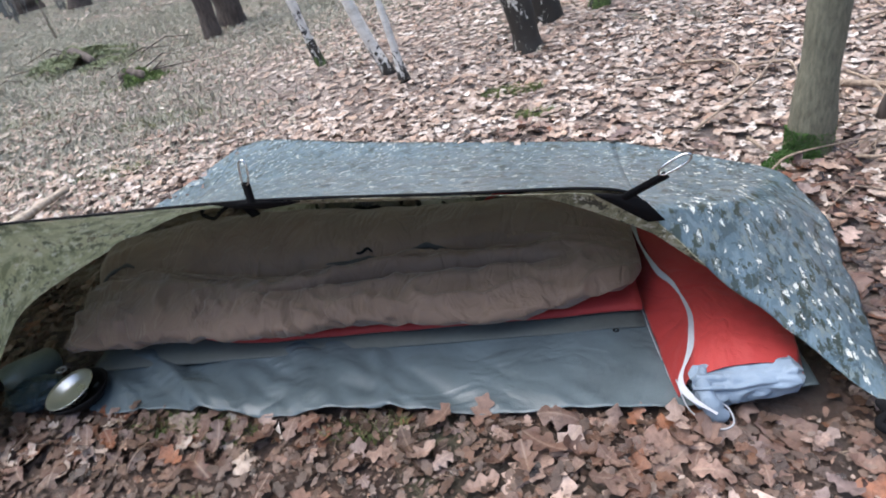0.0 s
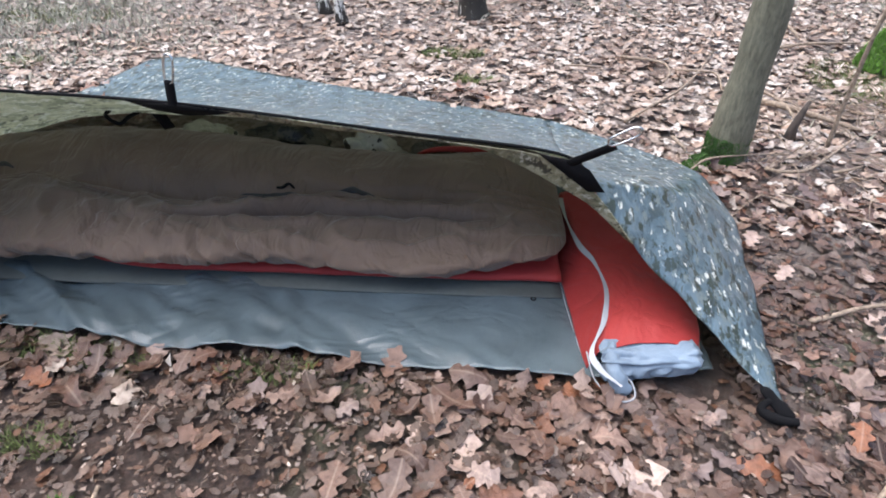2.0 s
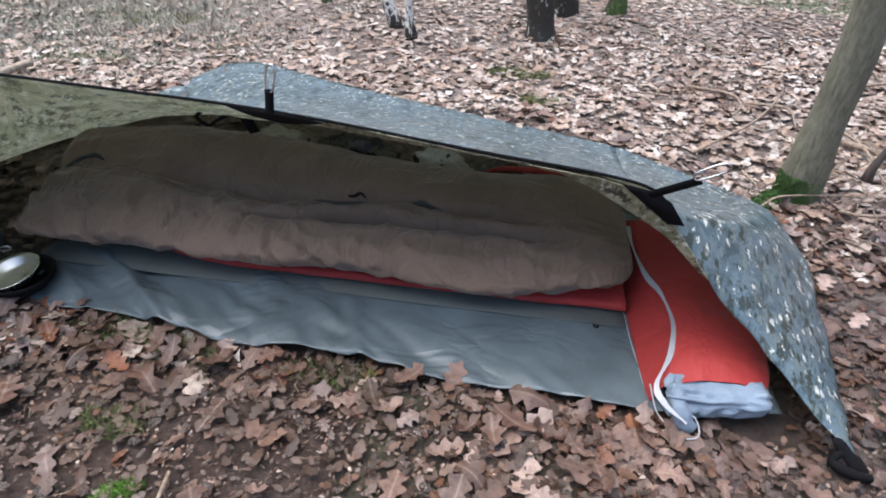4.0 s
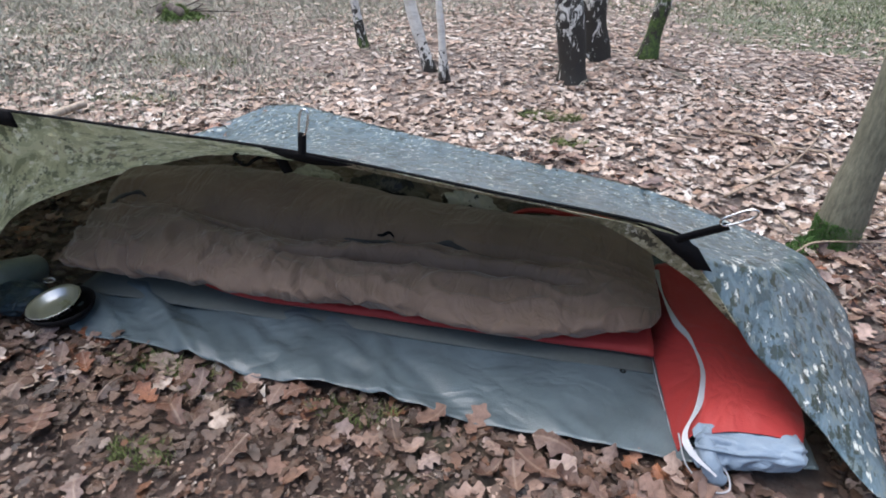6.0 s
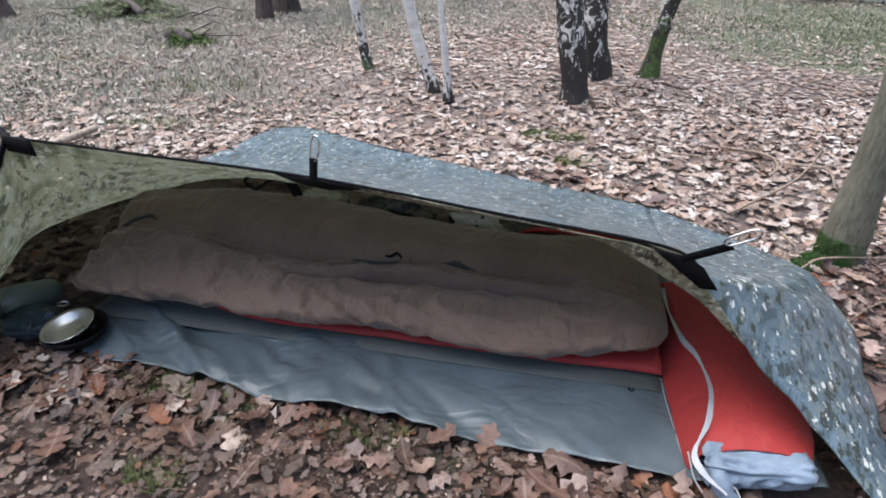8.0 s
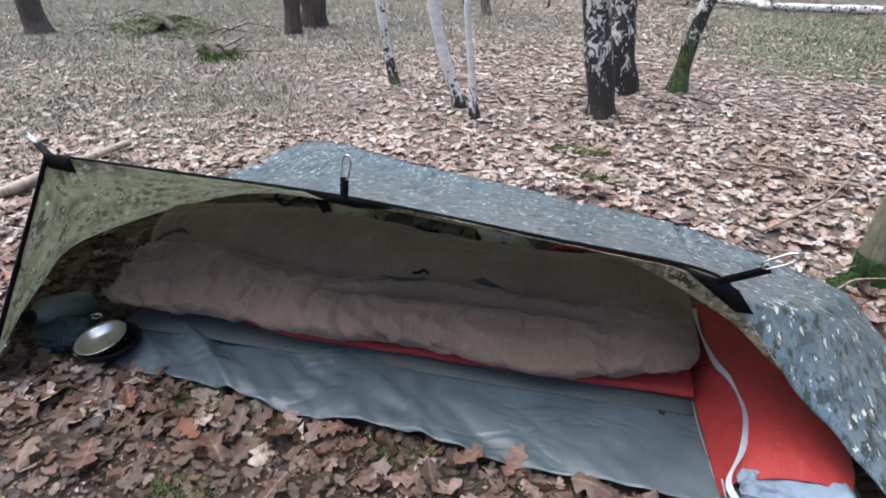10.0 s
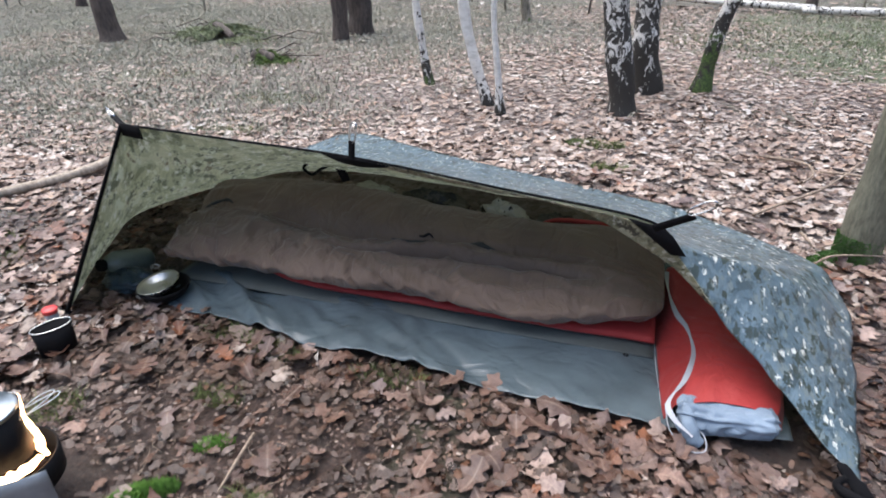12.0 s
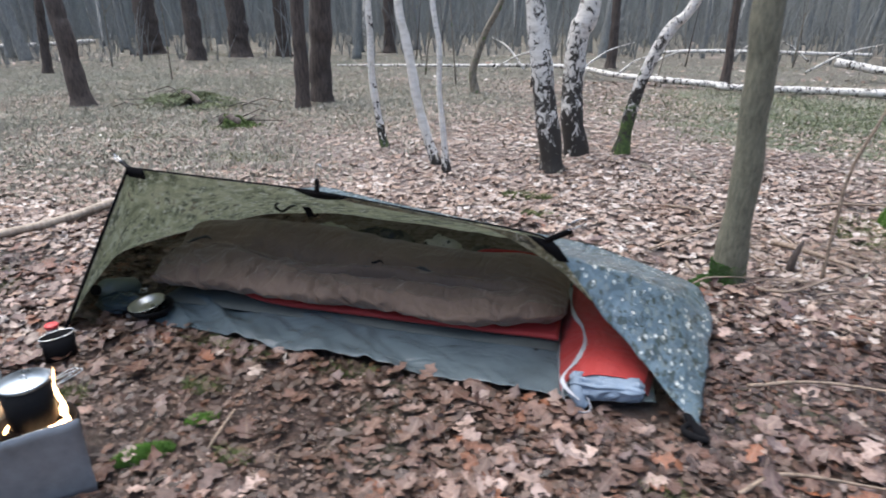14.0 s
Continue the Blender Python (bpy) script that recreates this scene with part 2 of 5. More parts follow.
def cloth_material(name, col, rough=0.75, sheen=0.2, weave=260.0, wrinkle=14.0, depth=0.35, vary=0.18, crease=5.0, stretch=(1, 1, 1)):
    m, nt, b = mat(name, rough, 0.0, 0.35 if rough > 0.3 else 0.6)
    v = coords(nt)
    stain = noise_tex(nt, v, 5.0, 5.0)
    lo, hi = tuple(c * (1 - vary) for c in col), tuple(min(1, c * (1 + vary)) for c in col)
    nt.links.new(ramp(nt, stain, [(0.3, lo), (0.7, hi)]), b.inputs["Base Color"])
    b.inputs["Sheen Weight"].default_value = sheen
    soft = mix(nt, 0.25, noise_tex(nt, v, wrinkle, 5.0, 0.6, 0.5), noise_tex(nt, v, weave, 1.0))
    # sharp creases where a slow noise crosses its middle
    folds = ramp(nt, noise_tex(nt, coords(nt, stretch), crease, 3.0, 0.55, 0.7), [(0.40, grey(1)), (0.495, grey(0)), (0.505, grey(0)), (0.60, grey(1))])
    bump(nt, b, mix(nt, 0.45, soft, folds), depth, 0.025)
    return m


def glow_material(name, col, power):
    m, nt, b = mat(name, 0.6)
    n = ramp(nt, noise_tex(nt, coords(nt), 25.0, 4.0), [(0.3, (1.0, 0.45, 0.14)), (0.6, (1.0, 0.72, 0.42))])
    nt.links.new(n, b.inputs["Emission Color"])
    b.inputs["Emission Strength"].default_value = power
    b.inputs["Base Color"].default_value = (*col, 1)
    return m


# the near-white flecks are sky glints on rain drops, put into the colour
CAMO = camo_material("glint_flecked_wet_camouflage", [(0.066, 0.105, 0.125), (0.115, 0.18, 0.22), (0.165, 0.24, 0.285), (0.085, 0.112, 0.10)], (0.040, 0.058, 0.05), (0.21, 0.26, 0.26), (0.78, 0.80, 0.74), (0.85, 0.86, 0.72), 0.65, 0.30, 2.7, 0.6, 0.28, (1, 0.6, 0.65), 0.2)
CAMO_IN = camo_material("dry_camouflage_lining", [(0.26, 0.29, 0.17), (0.56, 0.58, 0.40), (0.78, 0.78, 0.60), (0.22, 0.165, 0.095)], (0.06, 0.085, 0.04), (0.90, 0.92, 0.80), (0.97, 0.97, 0.93), (0.92, 0.90, 0.72), 0.0, 0.65, 1.2, 0.55, 0.44, (1.9, 0.6, 0.45), -0.82)
CAMO_HEM = camo_material("camouflage_hem", [(0.17, 0.17, 0.10), (0.32, 0.31, 0.20), (0.52, 0.50, 0.36), (0.12, 0.11, 0.07)], (0.05, 0.05, 0.035), (0.5, 0.48, 0.36), (0.66, 0.65, 0.55), (0.5, 0.48, 0.34), 0.0, 0.3, 2.8)
BIRCH_OLD, BIRCH_YOUNG = birch_material("old_birch_bark", 0.34, -0.01), birch_material("young_birch_bark", 0.10, -0.14)
MOSSBIRCH = birch_material("mossy_birch_bark", 0.3, 0.0, 1.0)
BIRCH_LOG = birch_material("fallen_birch_bark", 0.0001, 0.0)
PINE = bark_material("pine_bark", (0.028, 0.022, 0.019), (0.105, 0.082, 0.07))
OAK = bark_material("grey_green_bark", (0.085, 0.080, 0.054), (0.20, 0.19, 0.135), (34, 34, 9), 0.0, 0.8, 0.45)
MOSSY = bark_material("mossy_bark", (0.02, 0.02, 0.016), (0.34, 0.33, 0.29), (11, 11, 7), 0.62)
THIN = bark_material("thin_stem_bark", (0.08, 0.07, 0.05), (0.28, 0.25, 0.20), (20, 20, 6), 0.25)
THINMOSS = birch_material("mossy_young_bark", 0.14, -0.04, 0.35)
TWIG = bark_material("dead_twig_wood", (0.12, 0.085, 0.06), (0.36, 0.28, 0.21), (30, 30, 30), 0.0, 0.8, 0.3)
PALEWOOD = bark_material("barkless_wood", (0.20, 0.155, 0.115), (0.46, 0.39, 0.31), (26, 26, 5), 0.0, 0.7, 0.3)
CRUMB = leaf_material("rotted_leaf_crumbs", False, [(0.0, (0.04, 0.026, 0.020)), (0.3, (0.12, 0.078, 0.058)), (0.5, (0.19, 0.15, 0.13)), (0.7, (0.10, 0.065, 0.048)), (0.88, (0.24, 0.155, 0.112)), (1.0, (0.42, 0.37, 0.33))])
ROTTEN = leaf_material("rotting_wet_leaves", False, HUMUS)
LEAF_ONE, LEAF_NEAR, LEAF_MANY = leaf_material("damp_oak_leaf", True, DAMP), leaf_material("damp_leaf_litter", False, DAMP), leaf_material("dry_leaf_litter", False, PALE, 0.3)
SOIL = ground_material()
BAG = cloth_material("brown_quilted_nylon", (0.174, 0.118, 0.086), 0.62, 0.2, 300.0, 9.0, 0.42, 0.14, 4.0, (2.2, 1.2, 1.0))
RED = cloth_material("red_nylon", (0.33, 0.028, 0.026), 0.6, 0.1, 280.0, 9.0, 0.4, 0.1, 3.0, (1.5, 1.0, 1.0))
LINING = cloth_material("blue_grey_lining", (0.045, 0.044, 0.046), 0.7, 0.1, 260.0, 20.0, 0.4)
GREYBLUE = cloth_material("blue_grey_nylon", (0.19, 0.25, 0.32), 0.5, 0.1, 280.0, 16.0, 0.35)
SHEET = cloth_material("grey_coated_groundsheet", (0.092, 0.120, 0.135), 0.16, 0.0, 300.0, 5.0, 0.45, 0.2, 2.2, (1.0, 1.6, 1.0))
FOAM = plain("dark_foam", (0.066, 0.076, 0.072), 0.65)
WEB = plain("black_webbing", (0.006, 0.006, 0.007), 0.9, 0.0, 300.0, 0.4, 0.25, 0.15)
STEEL = plain("brushed_steel", (0.62, 0.62, 0.60), 0.28, 1.0, 120.0, 0.1, 0.12)
SOOT = plain("sooty_steel", (0.005, 0.005, 0.006), 0.6, 0.0, 80.0, 0.3, 0.4, 0.15)
SHIELD = plain("heat_stained_steel", (0.24, 0.26, 0.275), 0.45, 0.4, 30.0, 0.1, 0.35)
LID = plain("dull_steel_lid", (0.36, 0.40, 0.42), 0.38, 1.0, 90.0, 0.1, 0.2)
CORD = plain("white_webbing_tape", (0.38, 0.39, 0.415), 0.8, 0.0, 200.0, 0.3, 0.2)
GEAR = camo_material("camouflage_clothing", [(0.022, 0.022, 0.016), (0.048, 0.042, 0.030), (0.085, 0.076, 0.055), (0.013, 0.011, 0.009)], (0.008, 0.008, 0.007), (0.095, 0.085, 0.065), (0.12, 0.11, 0.085), (0.08, 0.08, 0.06), 0.0, 0.02, 0.7, 0.5, 0.1)
PALEGEAR = camo_material("pale_camouflage_clothing", [(0.26, 0.25, 0.19), (0.42, 0.41, 0.34), (0.52, 0.50, 0.42), (0.05, 0.042, 0.03)], (0.025, 0.022, 0.018), (0.5, 0.48, 0.40), (0.5, 0.48, 0.4), (0.3, 0.3, 0.24), 0.0, 0.05, 0.7, 0.4, 0.1)
NAVY = cloth_material("navy_black_cloth", (0.008, 0.024, 0.036), 0.3, 0.0, 200.0, 22.0, 0.6)
BOTTLE = plain("grey_green_plastic", (0.10, 0.125, 0.11), 0.35)
REDCAP = plain("red_plastic_cap", (0.6, 0.05, 0.05), 0.4)
JAR = plain("pale_clear_plastic", (0.35, 0.37, 0.38), 0.15)
MOSS = plain("bright_moss", (0.13, 0.26, 0.045), 0.85, 0.0, 200.0, 0.8, 0.45)
BLADE = plain("winter_grass", (0.30, 0.295, 0.232), 0.7, 0.0, 100.0, 0.1, 0.5)
FOOTMOSS = plain("deep_green_moss", (0.06, 0.135, 0.028), 0.85, 0.0, 200.0, 0.8, 0.5)
HEAPMOSS = plain("pale_heap_moss", (0.20, 0.225, 0.13), 0.85, 0.0, 200.0, 0.8, 0.5)
MEADMOSS = plain("olive_moss", (0.125, 0.155, 0.05), 0.85, 0.0, 200.0, 0.8, 0.5)
LAWN = plain("pale_moss_carpet", (0.15, 0.178, 0.098), 0.85, 0.0, 150.0, 0.6, 0.5)
TUFT = plain("dull_moss", (0.095, 0.14, 0.04), 0.85, 0.0, 200.0, 0.8, 0.5)
# bark for far stems, paled to grey so the colour carries the haze
HAZEBARK = bark_material("haze_paled_bark", (0.12, 0.127, 0.122), (0.25, 0.26, 0.25))
FLAME = glow_material("flame", (1.0, 0.4, 0.1), 7.0)
EMBER = plain("charred_wood", (0.03, 0.014, 0.010), 0.9)


# ---- building helpers ----
def mesh_from(name, verts, faces):
    me = bpy.data.meshes.new(name)
    me.from_pydata([tuple(v) for v in verts], [], faces)
    me.update()
    return me


def part(name, data, material, parent=None, label="", smooth=True):
    """Links a bmesh, a mesh or a pair of verts and faces as one mesh object under parent."""
    if isinstance(data, bmesh.types.BMesh):
        me = bpy.data.meshes.new(name)
        data.to_mesh(me)
        data.free()
    elif isinstance(data, tuple):
        me = mesh_from(name, *data)
    else:
        me = data
    if material and not me.materials:
        me.materials.append(material)
    if smooth:
        me.polygons.foreach_set("use_smooth", [True] * len(me.polygons))
    ob = new(name, me)
    if parent:
        ob.parent = parent
        ob.matrix_parent_inverse = parent.matrix_world.inverted()
    if label:
        tagged(ob, label)
    return ob


def thing(name, at, label, category, group="", kind=""):
    ob = new(name)
    ob.empty_display_size = 0.05
    ob.location = at
    bpy.context.view_layer.update()
    return tagged(ob, label, category, group, kind)


def spline(points, n):
    """n points along a smooth line through the given ones."""
    P = np.array(points, float)
    Q = np.vstack([2 * P[0] - P[1], P, 2 * P[-1] - P[-2]])
    out = []
    for s in np.linspace(0, len(P) - 1, n):
        i = min(int(s), len(P) - 2)
        t = s - i
        a, b, c, d = Q[i], Q[i + 1], Q[i + 2], Q[i + 3]
        out.append(0.5 * (2 * b + (c - a) * t + (2 * a - 5 * b + 4 * c - d) * t * t + (3 * b - a - 3 * c + d) * t ** 3))
    return np.array(out)


def tube(points, radii, seg=10, rough=0.0, freq=6.0, flat=1.0, closed=True):
    """A round bar along points, with an uneven skin."""
    P = np.array(points, float)
    n = len(P)
    R = np.interp(np.linspace(0, 1, n), np.linspace(0, 1, len(radii)), radii)
    verts, faces = [], []
    ref = Vector((0, 0, 1))
    for i in range(n):
        d = Vector(P[min(i + 1, n - 1)] - P[max(i - 1, 0)]).normalized()
        if abs(d.dot(ref)) > 0.9:
            ref = Vector((1, 0, 0)) if abs(d.x) < 0.9 else Vector((0, 1, 0))
        a = d.cross(ref).normalized()
        b = d.cross(a)
        ref = -b if b.dot(ref) < 0 else b
        for k in range(seg):
            t = 2 * math.pi * k / seg
            o = a * math.cos(t) + b * math.sin(t) * flat
            p = Vector(P[i]) + o * R[i]
            if rough:
                p += o * R[i] * rough * noise.noise(p * freq)
            verts.append(p)
    for i in range(n - 1):
        for k in range(seg):
            faces.append((i * seg + k, i * seg + (k + 1) % seg, (i + 1) * seg + (k + 1) % seg, (i + 1) * seg + k))
    if closed:
        faces.append(tuple(reversed(range(seg))))
        faces.append(tuple(range((n - 1) * seg, n * seg)))
    return verts, faces


def joined(*pieces):
    verts, faces = [], []
    for v, f in pieces:
        k = len(verts)
        verts += list(v)
        faces += [tuple(i + k for i in q) for q in f]
    return verts, faces


def sheet(fn, nu, nv):
    """A grid of fn(u, v), u and v from 0 to 1."""
    verts = [fn(i / nu, j / nv) for i in range(nu + 1) for j in range(nv + 1)]
    faces = [(i * (nv + 1) + j, (i + 1) * (nv + 1) + j, (i + 1) * (nv + 1) + j + 1, i * (nv + 1) + j + 1) for i in range(nu) for j in range(nv)]
    return verts, faces


def thick(ob, t, lining=None):
    m = ob.modifiers.new("thickness", "SOLIDIFY")
    m.thickness, m.offset = t, 0.0
    if lining:
        ob.data.materials.append(lining)
        m.material_offset = 1
    return ob


def along(curve, u):
    """The place at u of a list of points."""
    s = u * (len(curve) - 1)
    i = min(int(s), len(curve) - 2)
    return Vector(curve[i]).lerp(Vector(curve[i + 1]), s - i)


def ribbon(points, w, n=60, t=0.002):
    P = [Vector(p) for p in spline(points, n)]
    verts, faces = [], []
    for i, p in enumerate(P):
        d = (P[min(i + 1, n - 1)] - P[max(i - 1, 0)]).normalized()
        s = d.cross(Vector((0.5 * math.sin(i * 0.25), -0.3, 1))).normalized() * w / 2 * (0.4 + 0.75 * abs(math.cos(i * 0.19)))
        h = s.cross(d).normalized() * t
        verts += [p + s + h, p - s + h, p - s - h, p + s - h]
    for i in range(n - 1):
        for k in range(4):
            faces.append((4 * i + k, 4 * i + (k + 1) % 4, 4 * i + 4 + (k + 1) % 4, 4 * i + 4 + k))
    faces += [(3, 2, 1, 0), (4 * n - 4, 4 * n - 3, 4 * n - 2, 4 * n - 1)]
    return verts, faces


def lathe(profile, seg=32, at=(0, 0, 0), stretch=(1, 1)):
    """Turns (radius, height) pairs round the z axis."""
    verts, faces = [], []
    for r, z in profile:
        for k in range(seg):
            t = 2 * math.pi * k / seg
            verts.append(Vector((at[0] + r * math.cos(t) * stretch[0], at[1] + r * math.sin(t) * stretch[1], at[2] + z)))
    for i in range(len(profile) - 1):
        for k in range(seg):
            faces.append((i * seg + k, i * seg + (k + 1) % seg, (i + 1) * seg + (k + 1) % seg, (i + 1) * seg + k))
    return verts, faces


def turned(data, m):
    return [m @ Vector(v) for v in data[0]], data[1]


# ---- the far edge of the wood ----
def backdrop_material():
    m, nt, b = mat("distant_wood_painted_haze", 1.0, 0.0, 0.0)
    # trunk and twig streaks in pale greys that paint the haze in
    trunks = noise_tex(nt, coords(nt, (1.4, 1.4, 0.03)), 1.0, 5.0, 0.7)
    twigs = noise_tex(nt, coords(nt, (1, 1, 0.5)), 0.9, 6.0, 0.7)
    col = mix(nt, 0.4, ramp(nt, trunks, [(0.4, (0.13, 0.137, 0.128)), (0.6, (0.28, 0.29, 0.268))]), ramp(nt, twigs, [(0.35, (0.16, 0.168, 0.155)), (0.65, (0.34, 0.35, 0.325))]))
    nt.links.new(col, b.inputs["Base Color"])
    return m


ring = [(44 * math.cos(2 * math.pi * k / 96), 44 * math.sin(2 * math.pi * k / 96)) for k in range(97)]
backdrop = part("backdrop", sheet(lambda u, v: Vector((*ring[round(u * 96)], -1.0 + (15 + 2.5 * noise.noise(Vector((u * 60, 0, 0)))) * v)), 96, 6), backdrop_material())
tagged(backdrop, "grey winter wood with painted haze closing the distance", "woodland", kind="structure")


# ---- the ground ----
def ground_height(x, y):
    d = math.hypot(x, y)
    z = 0.02 * noise.noise(Vector((x * 0.9, y * 0.9, 0))) + 0.008 * noise.noise(Vector((x * 4, y * 4, 3)))
    z += min(1.0, max(0.0, (d - 4) / 12)) * 0.12 * noise.noise(Vector((x * 0.2, y * 0.2, 7)))
    if -1.5 < x < 1.5 and -0.5 < y < 1.3:
        z -= 0.012
    return z


def warp(s):
    """Rows of the sheet: close together near the camp, far apart towards the horizon."""
    return math.copysign(9.0 * abs(s) + 340.0 * max(0.0, abs(s) - 0.35) ** 3.2, s)


N = 260
g_verts = []
for i in range(N + 1):
    for j in range(N + 1):
        x, y = warp(2 * i / N - 1), warp(2 * j / N - 1) + 1.0
        g_verts.append((x, y, ground_height(x, y)))
g_faces = [(i * (N + 1) + j, (i + 1) * (N + 1) + j, (i + 1) * (N + 1) + j + 1, i * (N + 1) + j + 1) for i in range(N) for j in range(N)]
ground = part("ground", (g_verts, g_faces), SOIL)
tagged(ground, "damp brown woodland floor of soil, leaf mould and moss", "ground", kind="structure")


# ---- the tarp shelter ----
RIDGE = spline([(-1.055, -0.23, 0.768), (-0.66, -0.218, 0.745), (-0.19, -0.205, 0.716), (0.30, -0.19, 0.655), (0.703, -0.171, 0.598), (0.80, -0.18, 0.520)], 60)
PEG_L, TIP_R, WING, BACK_R = (-1.424, -0.393, 0.03), (1.327, -0.435, 0.035), (1.49, 0.41, 0.045), (0.90, 1.315, 0.02)
HEM_BACK = spline([(-1.45, 2.03, 0.025), (-1.22, 2.06, 0.03), (-0.58, 1.80, 0.03), (0.10, 1.56, 0.03), BACK_R], 60)
HEM_LEFT = spline([PEG_L, (-1.70, 0.02, 0.02), (-1.92, 0.46, 0.02), (-1.80, 1.0, 0.02), (-1.62, 1.5, 0.02), (-1.45, 2.03, 0.025)], 60)


def wrinkle(p, size=0.012, freq=3.0):
    return size * noise.noise(Vector((p.x * freq, p.y * freq, p.z * freq))) + size * 0.4 * noise.noise(Vector((p.x * freq * 3, p.y * freq * 3, 5)))


def hang(top, low, v, slack):
    """From the ridge down to the hem, the looser the more it sags."""
    p = top.lerp(low, v)
    p.z = low.z + (top.z - low.z) * (1 - v) ** slack
    return p


def back_panel(u, v):
    slack = 1.3 + 1.2 * max(0.0, 1 - u / 0.85) ** 1.8
    p = hang(along(RIDGE, u * 0.93), along(HEM_BACK, u), v, slack)
    p.z += min(1, (1 - u) * 8) * wrinkle(p, 0.016, 2.6) * math.sin(math.pi * min(1, v * 1.15 + 0.02)) + 0.004 * math.sin(22 * v + 9 * u) * math.sin(math.pi * v) * min(1, (1 - u) * 8)
    p.z = max(p.z, 0.012)
    return p


def side_panel(u, v):
    slack = 1.0 + 0.5 * min(1, v / 0.3) + 1.0 * max(0.0, (v - 0.4) / 0.6) ** 1.5
    p = hang(Vector(RIDGE[0]), along(HEM_LEFT, v), u, slack)
    p += Vector((0.6, 1, 0)) * wrinkle(p, 0.012, 4.0) * math.sin(math.pi * u) * min(1, v * 6)
    return p


EDGE_R = spline([tuple(RIDGE[-1]), (0.845, -0.185, 0.448), (1.045, -0.25, 0.245), (1.19, -0.34, 0.125), TIP_R], 40)


def end_panel(u, v):
    """From the ridge's end down to the pegs; v runs from the front edge to the back."""
    low = along(spline_low, v)
    top = Vector(RIDGE[-1]).lerp(along(RIDGE, 0.93), v)
    front = along(EDGE_R, u)
    back = hang(top, low, u, 1.0 + 0.3 * v)
    k = max(0.0, 1 - v * 2.2)
    p = back.lerp(front, k * k * (3 - 2 * k))
    p.z += 0.10 * math.sin(math.pi * u) * math.sin(math.pi * min(1, v * 1.05)) * u ** 0.4 * (0.3 + v) * min(1, (1 - v) * 1.8) ** 1.5 + wrinkle(p, 0.016, 4.0) * math.sin(math.pi * u) * min(1, (1 - v) * 6)
    p.x += wrinkle(p, 0.012, 9.0) * u * min(1, (1 - v) * 6)
    return p


spline_low = [Vector(p) for p in spline([TIP_R, (1.42, 0.0, 0.035), (1.475, 0.33, 0.045), WING, (1.492, 0.60, 0.04), (1.465, 0.80, 0.035), (1.33, 0.95, 0.03), BACK_R], 57)]

tarp = thing("tarp_shelter", (0, 0, 0), "wet camouflage tarp pitched low over the sleeping bag", "tarp shelter")
thick(part("back_panel", sheet(back_panel, 90, 60), CAMO, tarp), 0.002, CAMO_IN)
thick(part("side_panel", sheet(lambda u, v: side_panel(u, 1 - v), 60, 60), CAMO, tarp), 0.002, CAMO_IN)
thick(part("end_panel", sheet(end_panel, 60, 70), CAMO, tarp), 0.002, CAMO_IN)
FLAP_LOW = spline([(-0.13, -0.196, 0.688), (0.15, -0.188, 0.652), (0.38, -0.184, 0.628), (0.52, -0.182, 0.605), (0.62, -0.182, 0.562), (0.72, -0.186, 0.508), (0.80, -0.192, 0.462), (0.90, -0.206, 0.375)], 60)
FLAP_TOP = spline([(-0.13, -0.206, 0.712), (0.10, -0.203, 0.682), (0.30, -0.196, 0.652), (0.50, -0.188, 0.625), (0.66, -0.182, 0.600), (0.745, -0.186, 0.560), (0.83, -0.194, 0.478), (0.92, -0.214, 0.37)], 60)


def front_flap(u, v):
    """The hem that is turned in under the ridge and widens towards the foot end."""
    p = along(FLAP_TOP, u).lerp(along(FLAP_LOW, u), v)
    p.y += 0.012 * v + 0.006 * noise.noise(Vector((p.x * 16, p.z * 16, 2))) * math.sin(math.pi * u)
    return p


thick(part("front_flap", sheet(front_flap, 80, 10), CAMO_HEM, tarp, "olive turned-in hem of the tarp"), 0.002)
part("ridge_webbing", tube([Vector(p) + Vector((0, -0.002, 0.003)) for p in RIDGE[:56]], [0.0042], 8), WEB, tarp, "black ridge webbing")
part("edge_webbing", tube([Vector(RIDGE[0]).lerp(Vector(PEG_L), i / 20) + Vector((-0.004, -0.004, 0)) for i in range(21)], [0.012, 0.016], 8, 0.3, 9.0, 0.5), WEB, tarp, "black edge webbing")


def strip(a, b, w, t=0.004, up=(0, 0, 1), n=8, sag=0.0):
    """A flat strap from a to b."""
    a, b = Vector(a), Vector(b)
    d = (b - a).normalized()
    s = d.cross(Vector(up)).normalized() * w / 2
    h = s.cross(d).normalized() * t / 2
    verts, faces = [], []
    for i in range(n + 1):
        c = a.lerp(b, i / n) + Vector((0, 0, -sag * math.sin(math.pi * i / n)))
        verts += [c + s + h, c - s + h, c - s - h, c + s - h]
    for i in range(n):
        for k in range(4):
            faces.append((4 * i + k, 4 * i + (k + 1) % 4, 4 * i + 4 + (k + 1) % 4, 4 * i + 4 + k))
    faces += [(3, 2, 1, 0), (4 * n, 4 * n + 1, 4 * n + 2, 4 * n + 3)]
    return verts, faces


def carabiner(a, b, w=0.022):
    """A wire clip between two places."""
    a, b = Vector(a), Vector(b)
    d = b - a
    s = d.cross(Vector((0.3, 1, 0.2))).normalized() * w / 2
    loop = [a, a + d * 0.12 + s, a + d * 0.8 + s * 1.1, b, b - d * 0.2 - s, a + d * 0.15 - s * 0.8, a]
    return tube(spline([tuple(p) for p in loop], 30), [0.0028], 8)


